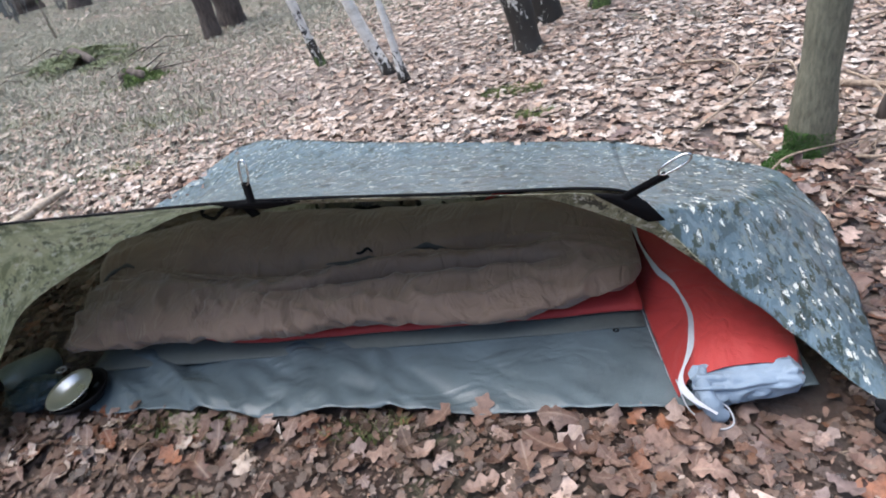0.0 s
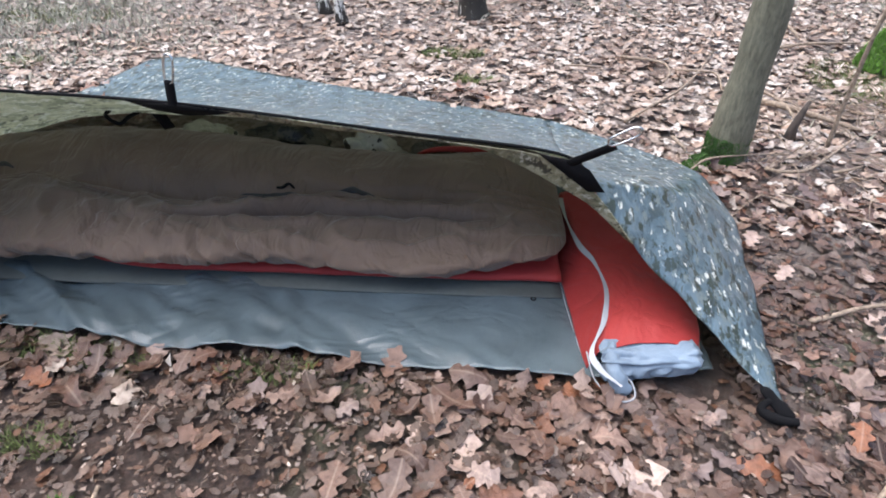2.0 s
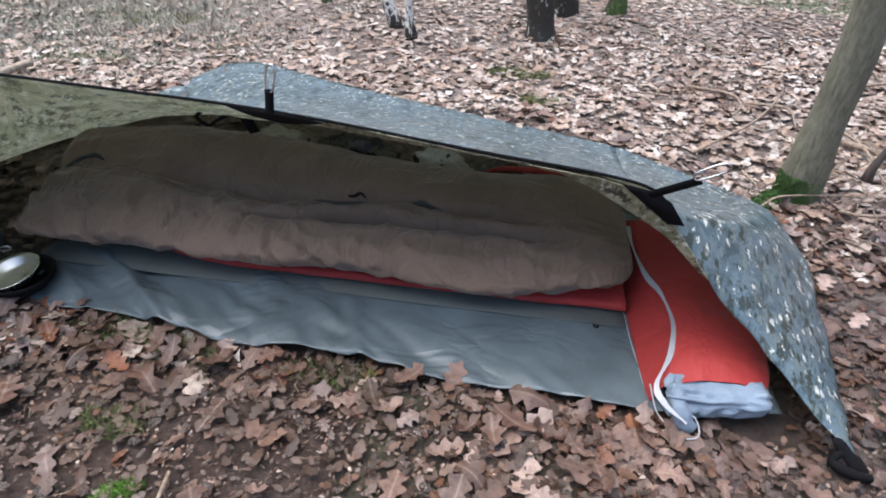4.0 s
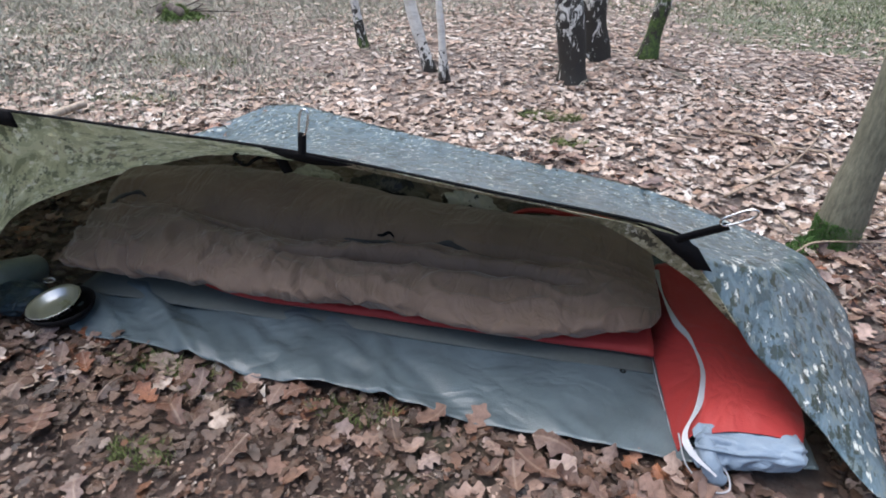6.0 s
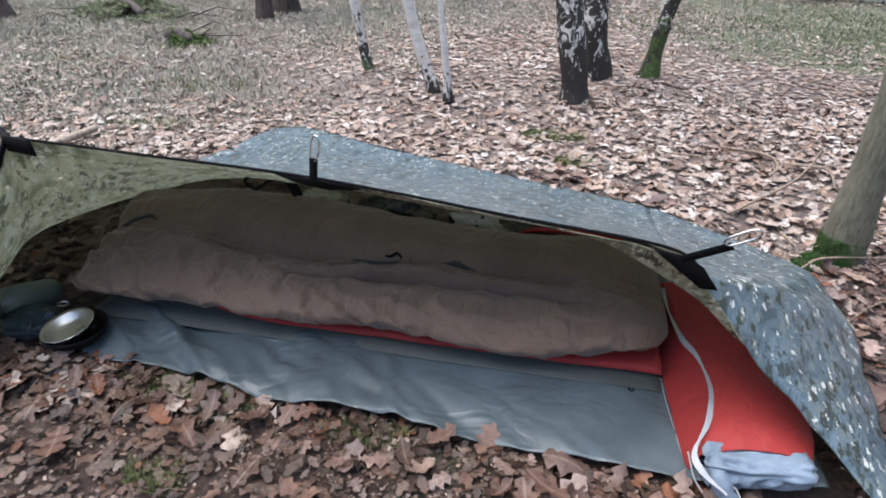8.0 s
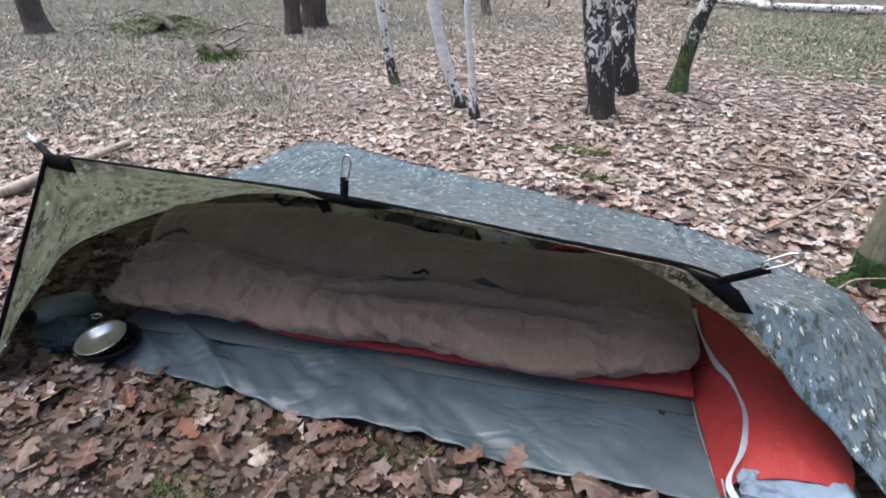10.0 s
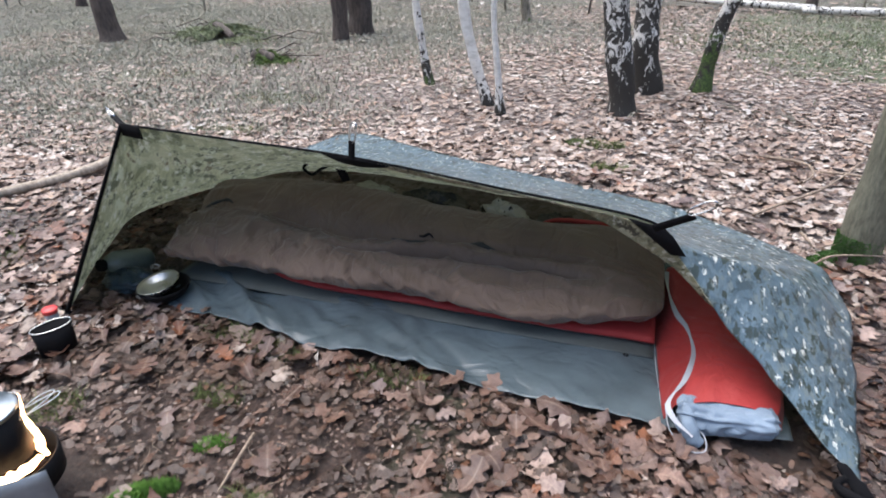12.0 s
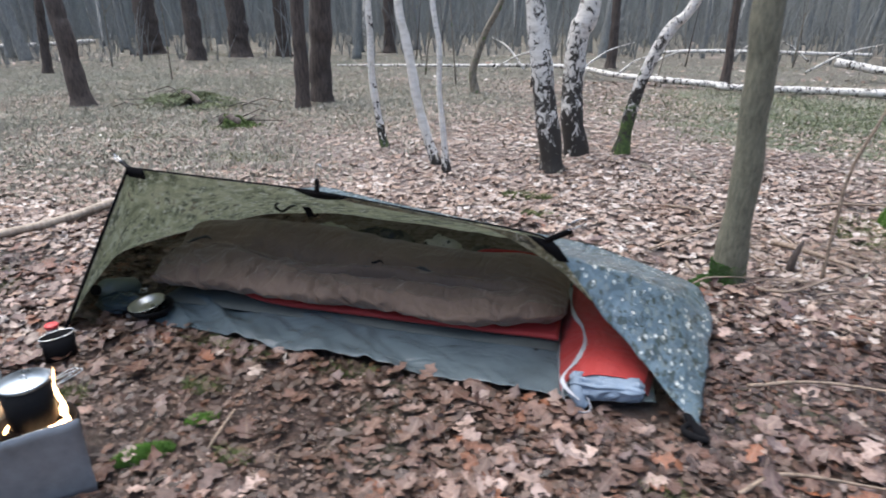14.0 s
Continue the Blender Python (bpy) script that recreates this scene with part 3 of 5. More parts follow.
part("corner_patch", strip((-1.06, -0.238, 0.756), (-0.975, -0.240, 0.748), 0.048, 0.006, (0, 1, 0.2)), WEB, tarp, "black corner patch")
part("ridge_loop", strip((-1.055, -0.23, 0.770), (-1.13, -0.19, 0.785), 0.02), WEB, tarp, "black loop")
part("carabiner", carabiner((-1.12, -0.195, 0.784), (-1.20, -0.15, 0.796)), STEEL, tarp, "steel carabiner")
def sewn_patch(pts, t=0.005):
    """A flat patch of webbing with the given outline."""
    n = len(pts)
    P = [Vector(p) for p in pts]
    verts = [p + Vector((0, -t, 0)) for p in P] + P
    return verts, [tuple(range(n)), tuple(reversed(range(n, 2 * n)))] + [(k, n + k, n + (k + 1) % n, (k + 1) % n) for k in range(n)]


part("middle_patch", sewn_patch([(-0.30, -0.203, 0.722), (-0.19, -0.212, 0.720), (-0.06, -0.210, 0.702), (-0.10, -0.196, 0.690), (-0.17, -0.190, 0.684), (-0.24, -0.190, 0.694)]), WEB, tarp, "black sewn patch")
part("ridge_loop", strip((-0.19, -0.212, 0.715), (-0.182, -0.215, 0.775), 0.02, 0.006, (0, 1, 0)), WEB, tarp, "black loop")
part("carabiner", carabiner((-0.182, -0.215, 0.768), (-0.172, -0.208, 0.832)), STEEL, tarp, "steel carabiner")
part("end_patch", joined(sewn_patch([(0.655, -0.198, 0.612), (0.735, -0.203, 0.600), (0.778, -0.207, 0.578), (0.822, -0.210, 0.520), (0.782, -0.206, 0.518), (0.735, -0.201, 0.552), (0.68, -0.197, 0.592)], 0.003)), WEB, tarp, "black sewn patch")
part("ridge_strap", strip((0.725, -0.206, 0.592), (0.822, -0.226, 0.652), 0.024, 0.003, (0, 1, 0.3)), WEB, tarp, "black pull strap")
part("carabiner", carabiner((0.805, -0.226, 0.655), (0.868, -0.243, 0.702)), STEEL, tarp, "steel carabiner")
part("toggle_hook", tube(spline([(-0.60, 0.19, 0.525), (-0.625, 0.19, 0.50), (-0.59, 0.19, 0.475), (-0.55, 0.19, 0.50), (-0.49, 0.19, 0.525), (-0.42, 0.19, 0.525)], 24), [0.006], 8), WEB, tarp, "black toggle and cord")
part("toggle_tab", strip((-0.465, 0.192, 0.525), (-0.445, 0.21, 0.455), 0.035, 0.006, (0, 1, 0)), WEB, tarp, "black toggle tab")
part("tip_patch", tube(spline([tuple(EDGE_R[36]), (1.285, -0.418, 0.055), (1.318, -0.445, 0.03), (1.35, -0.462, 0.012)], 16), [0.008, 0.015, 0.020, 0.012], 10, 0.6, 30, 0.5), WEB, tarp, "black reinforced corner")
part("peg_loop", tube(spline([(1.29, -0.43, 0.045), (1.27, -0.445, 0.02), (1.31, -0.47, 0.012), (1.355, -0.475, 0.012)], 16), [0.010, 0.014, 0.010], 8, 0.3, 20), WEB, tarp, "black peg loop")
part("peg_loop", tube(spline([PEG_L, (-1.43, -0.42, 0.012), (-1.44, -0.45, 0.008)], 10), [0.012, 0.008], 8, 0.3, 20), WEB, tarp, "black peg loop")


# ---- ground sheet, mats, sleeping bag ----
FRONT = spline([(-1.13, -0.20, 0), (-1.025, -0.238, 0), (-0.789, -0.233, 0), (-0.566, -0.272, 0), (-0.339, -0.308, 0), (-0.091, -0.304, 0), (0.222, -0.339, 0), (0.535, -0.349, 0), (0.882, -0.364, 0), (1.186, -0.318, 0)], 120)


def facets(x, y, wide, deep, seed):
    """Flat tilted triangles between random heights, as a stiff sheet lies."""
    a, b = x / wide + 0.45 * noise.noise(Vector((x * 2.0, y * 3.0, seed))), y / deep + 0.4 * x / wide + 0.45 * noise.noise(Vector((x * 2.0, y * 3.0, seed + 5)))
    i, j = math.floor(a), math.floor(b)
    h = lambda p, q: random.Random(p * 7919 + q * 104729 + seed * 13).uniform(-1, 1)
    f, g = a - i, b - j
    if f + g < 1:
        return h(i, j) * (1 - f - g) + h(i + 1, j) * f + h(i, j + 1) * g
    return h(i + 1, j + 1) * (f + g - 1) + h(i, j + 1) * (1 - f) + h(i + 1, j) * (1 - g)


def ground_sheet(u, v):
    f = along(FRONT, u)
    p = f.lerp(Vector((f.x * 0.97, 0.66, 0)), v)
    amp = 1 - min(1, v * 2.4)
    left = 1.35 - 0.9 * min(1, max(0.0, (p.x + 0.35) / 0.6))
    p.z = 0.030 + amp * left * (0.038 * facets(p.x, p.y, 0.19, 0.11, 1) + 0.011 * facets(p.x, p.y, 0.07, 0.05, 2))
    p.z += 0.020 * math.exp(-((p.x + 0.10 + p.y * 0.4) / 0.03) ** 2) * (1 - min(1, v * 3))
    p.z = max(p.z, 0.008)
    return p


groundsheet = thing("groundsheet", (0.05, 0.1, 0.01), "wrinkled grey coated groundsheet, wet and shiny, over the leaves", "groundsheet")
thick(part("cloth", sheet(ground_sheet, 240, 100), SHEET, groundsheet), 0.002)
part("front_hem", tube([ground_sheet(i / 160, 0.0) + Vector((0, 0, 0.001)) for i in range(161)], [0.0016], 6), SHEET, groundsheet)
part("eyelet", lathe([(0.004, 0.003), (0.009, 0.004), (0.010, 0.001)], 16, (0.71, -0.055, 0.03)), SOOT, groundsheet, "dark metal eyelet")


def slab(x0, x1, y0, y1, z0, z1, r=0.012, nx=60, wave=0.0, taper=0.0):
    """A soft-edged mat."""
    sec = [(y0 + r, z0), (y0, z0 + r), (y0, z1 - r), (y0 + r, z1), ((y0 + y1) / 2, z1), (y1 - r, z1), (y1, z1 - r), (y1, z0 + r), (y1 - r, z0)]
    verts, faces = [], []
    for i in range(nx + 1):
        x = x0 + (x1 - x0) * i / nx
        for y, z in sec:
            k = wave * noise.noise(Vector((x * 5, y * 3, 2)))
            verts.append((x, y + k + taper * max(0.0, (x0 + 0.4 - x) / 0.4) ** 2 * (y < (y0 + y1) / 2), z + k * 0.5 * (z > z0 + r * 1.5)))
    m = len(sec)
    for i in range(nx):
        for k in range(m):
            faces.append((i * m + k, (i + 1) * m + k, (i + 1) * m + (k + 1) % m, i * m + (k + 1) % m))
    faces += [tuple(range(m)), tuple(reversed(range(nx * m, nx * m + m)))]
    return verts, faces


foam = part("foam_mat", slab(-1.19, 0.80, -0.050, 0.63, 0.027, 0.038, 0.004, 60, 0.004), FOAM)
tagged(foam, "dark grey closed-cell foam mat on the groundsheet", "sleeping mat")
pad = part("red_mat", slab(-0.86, 0.80, -0.004, 0.66, 0.048, 0.080, 0.013, 80, 0.008, 0.10), RED)
part("rolled_edge", tube(spline([(0.24, 0.655, 0.10), (0.34, 0.645, 0.178), (0.52, 0.64, 0.188), (0.70, 0.63, 0.176), (0.76, 0.64, 0.10)], 24), [0.006, 0.014, 0.006], 10, 0.2, 10), RED, pad)
tagged(pad, "bright red inflatable sleeping mat under the sleeping bag", "sleeping mat")


BAG_X0, BAG_X1 = -1.245, 0.822


def furrow(x):
    """Where the zip's long furrow lies across the bag."""
    return 0.235 + 0.055 * max(0.0, (-0.75 - x) / 0.45) + 0.022 * math.sin(x * 5.2 + 0.4) + 0.016 * noise.noise(Vector((x * 5, 0, 0)))


def section(x):
    """The upper side of the bag across its width, from the front's foot to the back's."""
    high = 0.075 * min(1.0, max(0.0, (0.15 - x) / 0.75)) ** 1.2 * min(1.0, max(0.15, (x + 1.32) / 0.42))
    f = furrow(x)
    deep = 0.052 * min(1.0, max(0.0, (0.62 - x) / 0.25)) * min(1.0, max(0.35, (x + 1.2) / 0.6))
    sag = 0.013 * math.sin(x * 8.5 + 2.2) + 0.05 * max(0.0, (x - 0.45) / 0.37) ** 2
    return [(0.045 + sag, 0.090), (-0.018 + sag, 0.104), (-0.056 + sag, 0.140), (-0.038, 0.178), (0.02, 0.205), (0.10, 0.216), (f - 0.07, 0.216 - 0.1 * deep), (f - 0.022, 0.214 - 0.4 * deep), (f, 0.216 - deep),
            (f + 0.03, 0.212 - 0.55 * deep + 0.1 * high), (f + 0.09, 0.222 + 0.45 * high), (0.44, 0.232 + 0.95 * high), (0.54, 0.218 + high), (0.62, 0.165 + 0.7 * high), (0.645, 0.12 + 0.3 * high), (0.60, 0.082)]


@functools.lru_cache(maxsize=None)
def section_line(x):
    return spline(section(x), 91)


def bag_point(u, w):
    """u along the bag, w across it: 0 to 1 over the upper side, 1 to 2 back underneath."""
    x = BAG_X0 + (BAG_X1 - BAG_X0) * u
    blunt = min(1.0, u / 0.055) if u < 0.5 else min(1.0, (1 - u) / 0.11)
    cap = math.sqrt(max(0.0, 1 - (1 - blunt) ** 2.6))
    line = section_line(round(x, 5))
    if w <= 1:
        k = w * 90
        i = min(int(k), 89)
        y, z = line[i] + (line[i + 1] - line[i]) * (k - i)
    else:
        y, z = line[-1] + (line[0] - line[-1]) * (w - 1)
        z = 0.080
    n = Vector((x, y, z))
    if w < 1:
        rim = math.sin(math.pi * w) ** 0.35
        front = math.exp(-((y + 0.02) / 0.11) ** 2)
        back = 1 / (1 + math.exp(-(y - furrow(x) - 0.03) / 0.02))
        # soft quilting: puckers at the stitch lines of the front roll
        st = abs(((x * 7.4 + 0.9 * noise.noise(Vector((x * 2, 0, 9))) + 0.25 * math.sin(z * 40)) % 1) - 0.5) * 2
        pull = math.exp(-((1 - st) / 0.16) ** 2) * front * max(0.0, 0.35 + 1.2 * noise.noise(Vector((x * 4, y * 6, 1))))
        y += 0.034 * pull
        z -= 0.016 * pull
        # hollows and small creases, slighter on the smooth upper layer
        z += rim * (0.034 * noise.noise(n * 3.2) * (1 - 0.4 * back) + 0.010 * noise.noise(n * 8.0))
        ridge = 1 - abs(noise.noise(Vector((x * 6 + y * 3, y * 13, 2)))) * 2.4
        z += rim * 0.022 * max(0.0, ridge) ** 2 * (1 - 0.8 * back)
        y -= 0.014 * max(0.0, 1 - abs(noise.noise(Vector((x * 9, z * 12, 4)))) * 3) * front
        # a second long fold below the zip
        f2 = 0.115 + 0.03 * math.sin(x * 4.4 + 0.8) + 0.012 * noise.noise(Vector((x * 9, 3, 0)))
        reach = min(1.0, max(0.0, (x + 0.55) / 0.25)) * min(1.0, max(0.0, (0.60 - x) / 0.2))
        z += reach * (0.026 * math.exp(-((y - f2 - 0.026) / 0.022) ** 2) - 0.066 * math.exp(-((y - f2 + 0.006) / 0.011) ** 2))
        # gathers round the drawn hood
        hood = max(0.0, 1 - (x - BAG_X0) / 0.34)
        z += 0.02 * hood * noise.noise(Vector((x * 3, y * 15, 6)))
    mid = 0.30
    z = 0.080 + (z - 0.080) * (0.72 + 0.28 * cap if u < 0.5 else 0.34 + 0.66 * cap) + 0.014 * (1 - cap) * (u > 0.5)
    y = mid + (y - mid) * (0.80 + 0.20 * cap if u < 0.5 else 0.45 + 0.55 * cap)
    # the head end lies askew
    x -= 0.28 * max(0.0, y - 0.05) * max(0.0, 1 - u / 0.3) ** 1.5
    return Vector((x, y, z))


def bag_mesh(nu=280, nv=150):
    """Rows closer together towards the two ends."""
    verts, faces = [], []
    for i in range(nu + 1):
        u = 0.5 - 0.5 * math.cos(math.pi * i / nu) if i in (0, nu) else 0.35 * (0.5 - 0.5 * math.cos(math.pi * i / nu)) + 0.65 * i / nu
        for k in range(nv):
            verts.append(bag_point(u, k / (nv * 0.8) if k < nv * 0.8 else 1 + (k - nv * 0.8) / (nv * 0.2)))
    for i in range(nu):
        for k in range(nv):
            faces.append((i * nv + k, i * nv + (k + 1) % nv, (i + 1) * nv + (k + 1) % nv, (i + 1) * nv + k))
    faces += [tuple(range(nv)), tuple(reversed(range(nu * nv, nu * nv + nv)))]
    return verts, faces


bag = thing("sleeping_bag", (-0.2, 0.3, 0.08), "brown quilted sleeping bag lying on a red mat", "sleeping bag")
part("shell", bag_mesh(), BAG, bag)


def lay(x, y, lift=0.004):
    """A place on the bag's upper side."""
    u = (x - BAG_X0) / (BAG_X1 - BAG_X0)
    p = min((bag_point(u, k / 60) for k in range(12, 56)), key=lambda q: abs(q.y - y))
    p.z += lift
    return p


def flap_line(x0, x1, off, n=26):
    return [tuple(lay(x, furrow(x) + off + 0.010 * noise.noise(Vector((x * 7, off, 0))), 0.002)) for x in np.linspace(x0, x1, n)]


part("zip_flap", tube(spline(flap_line(-1.10, 0.50, -0.030), 140), [0.003, 0.010, 0.007, 0.013, 0.006, 0.014, 0.018, 0.016, 0.008, 0.010, 0.003], 12, 0.8, 11, 0.55), BAG, bag, "puckered flap along the zip")
# a dark ribbon laid in the furrow as the shade of its crevices
part("zip", ribbon(flap_line(-0.36, 0.32, 0.004, 16), 0.018), LINING, bag, "dark strip painted as the shade in the zip's crevices")
part("lining_fold", tube(spline(flap_line(-0.28, 0.26, 0.022, 14), 60), [0.003, 0.012, 0.016, 0.009, 0.014, 0.010, 0.002], 10, 0.9, 26, 0.5), LINING, bag, "blue-grey lining peeping out")
# a small black bar added where the cloth has a dark crumple
part("dark_crumple", tube(spline([tuple(lay(-0.16, 0.262, 0.006)), tuple(lay(-0.14, 0.268, 0.008)), tuple(lay(-0.12, 0.274, 0.006)), tuple(lay(-0.10, 0.27, 0.003))], 14), [0.004, 0.006, 0.003], 7), WEB, bag, "black bar standing for a dark crumple by the zip")
part("hood_opening", tube(spline([tuple(lay(x, y, 0.0)) for x, y in ((-1.21, 0.28), (-1.185, 0.325), (-1.12, 0.355), (-1.08, 0.34))], 20), [0.004, 0.012, 0.010, 0.003], 8, 0.5, 30, 0.5), LINING, bag, "dark drawn hood opening")


# ---- red stuff sack at the foot end ----
SACK_L = spline([(0.80, 0.42, 0.03), (0.808, 0.03, 0.032), (0.820, -0.16, 0.032), (0.838, -0.335, 0.030)], 40)
SACK_T = spline([(0.835, 0.42, 0.135), (0.862, 0.11, 0.120), (0.905, -0.11, 0.112), (0.880, -0.24, 0.105), (0.865, -0.32, 0.085)], 40)
SACK_R = spline([(1.16, 0.42, 0.130), (1.165, 0.11, 0.125), (1.160, -0.11, 0.118), (1.150, -0.24, 0.100), (1.130, -0.30, 0.080)], 40)
SACK_B = spline([(1.20, 0.42, 0.03), (1.20, 0.03, 0.03), (1.185, -0.16, 0.03), (1.16, -0.29, 0.03)], 40)


def sack_body(u, v):
    lines = (SACK_L, SACK_T, SACK_R, SACK_B)
    if v < 0.22:
        p = along(SACK_L, u).lerp(along(SACK_T, u), v / 0.22)
    elif v < 0.85:
        k = (v - 0.22) / 0.63
        p = along(SACK_T, u).lerp(along(SACK_R, u), k)
        p.z += 0.030 * math.sin(math.pi * k)
    else:
        p = along(SACK_R, u).lerp(along(SACK_B, u), (v - 0.85) / 0.15)
    w = 0.010 * noise.noise(Vector((p.x * 7, p.y * 5, 3))) + 0.004 * noise.noise(Vector((p.x * 22, p.y * 12, 8)))
    p.z += w * (0.2 < v < 0.87) + 0
    p.x += w * 0.6
    return p


sack = thing("stuff_sack", (0.98, 0.0, 0.03), "red nylon stuff sack with a blue-grey base and white tape", "stuff sack")
thick(part("sack_body", sheet(sack_body, 80, 60), RED, sack), 0.003)


def cuff(u, v):
    """The base turned up into a flat roll, gathered tightly at one end."""
    a = 2 * math.pi * v
    x = 0.865 + 0.275 * u
    c, d = math.cos(a), math.sin(a)
    gather = max(0.0, 1 - u / 0.45)
    r = 0.040 * (0.9 + 0.12 * math.sin(u * 3.0)) + 0.012 * gather * math.sin(9 * a + 6 * u) + 0.012 * (abs(noise.noise(Vector((x * 18, c * 2 + 3, d * 2)))) - 0.2)
    r *= min(1.0, 0.5 + 7 * min(u + 0.02, 1 - u))
    y = -0.335 + 0.028 * u
    return Vector((x + 0.01 * noise.noise(Vector((c * 2, d * 2, u * 3))), y - r * 1.3 * math.copysign(abs(c) ** 0.75, c), 0.066 + r * math.copysign(abs(d) ** 0.75, d)))


part("base_cuff", sheet(cuff, 70, 64), GREYBLUE, sack, "blue-grey rolled base")
part("cuff_fold", tube(spline([(0.90, -0.30, 0.10), (0.89, -0.36, 0.085), (0.905, -0.40, 0.05), (0.93, -0.405, 0.03)], 20), [0.010, 0.026, 0.018], 10, 0.4, 30), GREYBLUE, sack, "blue-grey gathered fold")


part("white_tape", ribbon([(0.829, 0.37, 0.145), (0.835, 0.24, 0.14), (0.862, 0.10, 0.132), (0.895, 0.02, 0.130), (0.912, -0.11, 0.125), (0.885, -0.235, 0.118), (0.838, -0.335, 0.10), (0.852, -0.39, 0.09), (0.905, -0.43, 0.07)], 0.016, 60, 0.0006), CORD, sack, "white webbing tape", False)
part("cord_loop", tube(spline([(0.835, -0.30, 0.06), (0.85, -0.38, 0.035), (0.90, -0.44, 0.028), (0.945, -0.43, 0.028), (0.94, -0.395, 0.05), (0.90, -0.375, 0.07)], 40), [0.0024], 8), CORD, sack, "white draw cord")
part("seam_piping", tube([Vector(p) + Vector((-0.004, 0, -0.002)) for p in SACK_L], [0.0016], 6), CORD, sack, "pale seam piping")


# ---- gear by the head end ----
pan = thing("mess_pan", (-1.14, -0.175, 0.02), "black pan holding a shiny steel plate beside the bag", "pan")
tilt = pose(-1.14, -0.175, 0.022, 0, 0, 0)
part("pan_body", turned(lathe([(0.0, 0.004), (0.075, 0.004), (0.098, 0.03), (0.105, 0.05), (0.101, 0.05), (0.093, 0.03), (0.07, 0.010), (0.0, 0.010)], 40), tilt), SOOT, pan, "black pan")
tilt2 = pose(-1.145, -0.185, 0.055, 7, -7, 0)
part("steel_plate", turned(lathe([(0.0, 0.0), (0.045, 0.001), (0.064, 0.010), (0.076, 0.030), (0.086, 0.036), (0.087, 0.034), (0.078, 0.027), (0.066, 0.006), (0.045, -0.003), (0.0, -0.003)], 40), tilt2), STEEL, pan, "polished steel plate")


def crumple(at, size, seed, n=26):
    """A limp heap of cloth."""
    verts, faces = [], []
    for i in range(n + 1):
        th = math.pi * i / n
        for k in range(n * 2):
            ph = math.pi * k / n
            d = Vector((math.sin(th) * math.cos(ph), math.sin(th) * math.sin(ph), math.cos(th)))
            r = 1 + 0.30 * noise.noise(d * 2.2 + Vector((seed, 0, 0))) + 0.20 * abs(noise.noise(d * 5 + Vector((0, seed, 0))))
            verts.append(Vector(at) + Vector((d.x * size[0] * r, d.y * size[1] * r, max(-0.9, d.z) * size[2] * r)))
    m = n * 2
    for i in range(n):
        for k in range(m):
            faces.append((i * m + k, (i + 1) * m + k, (i + 1) * m + (k + 1) % m, i * m + (k + 1) % m))
    return verts, faces


cloth = part("crumpled_cloth", crumple((-1.35, -0.15, 0.042), (0.115, 0.075, 0.043), 3.0), NAVY)
part("buckle", carabiner((-1.25, -0.11, 0.10), (-1.215, -0.10, 0.108), 0.016), STEEL, cloth, "shiny steel buckle")
tagged(cloth, "crumpled navy and black cloth on the ground", "cloth")
box = thing("storage_bottle", (-1.38, 0.02, 0.0), "grey-green plastic bottle lying behind the dark cloth", "bottle")
bm_pose = pose(-1.435, -0.06, 0.07, 70, 0, -8)
part("bottle_body", turned(lathe([(0.0, -0.11), (0.045, -0.108), (0.055, -0.095), (0.055, 0.06), (0.045, 0.085), (0.022, 0.10), (0.022, 0.12)], 28), bm_pose), BOTTLE, box)
part("bottle_cap", turned(lathe([(0.0, 0.138), (0.024, 0.136), (0.026, 0.13), (0.026, 0.112), (0.0, 0.112)], 24), bm_pose), WEB, box, "black cap")

rucksack = thing("rucksack", (-0.25, 0.84, 0.0), "dark camouflage rucksack pushed in behind the sleeping bag", "rucksack")
part("sack", crumple((-0.25, 0.715, 0.12), (0.19, 0.055, 0.10), 5.0), GEAR, rucksack)
part("strap", ribbon([(-0.38, 0.67, 0.17), (-0.32, 0.655, 0.19), (-0.22, 0.652, 0.185), (-0.14, 0.66, 0.17)], 0.03), WEB, rucksack, "black strap")
bundle = part("folded_cloth", crumple((0.10, 0.71, 0.115), (0.12, 0.05, 0.095), 9.0), PALEGEAR)
tagged(bundle, "folded pale camouflage cloth lying behind the sleeping bag", "cloth")
jacket = part("folded_jacket", crumple((0.35, 0.705, 0.10), (0.10, 0.045, 0.082), 14.0), GEAR)
tagged(jacket, "dark camouflage jacket rolled up behind the sleeping bag", "jacket")
hoodie = part("crumpled_cloth", crumple((-0.62, 0.78, 0.10), (0.13, 0.075, 0.10), 21.0), PALEGEAR)
tagged(hoodie, "crumpled camouflage cloth leaning against the tarp", "cloth")

cup = thing("canteen_cup", (-1.268, -0.585, 0.0), "soot-black oval canteen cup with a bare steel rim", "cup")
m_cup = pose(-1.268, -0.585, 0.004, 0, 0, 62)
part("cup_body", turned(lathe([(0.0, 0.004), (0.056, 0.0), (0.061, 0.006), (0.066, 0.112), (0.064, 0.112), (0.059, 0.010), (0.0, 0.010)], 40, (0, 0, 0), (1.0, 0.58)), m_cup), SOOT, cup)
part("cup_rim", turned(tube([(0.066 * math.cos(2 * math.pi * k / 48), 0.0383 * math.sin(2 * math.pi * k / 48), 0.113) for k in range(49)], [0.0022], 8, closed=False), m_cup), STEEL, cup, "bright steel rim")

jar = thing("lidded_jar", (-1.455, -0.447, 0.0), "small clear plastic jar with a red screw cap", "jar")
part("jar_body", lathe([(0.0, 0.0), (0.020, 0.0), (0.024, 0.005), (0.024, 0.045), (0.020, 0.05), (0.0, 0.05)], 28, (-1.455, -0.447, 0.0)), JAR, jar)
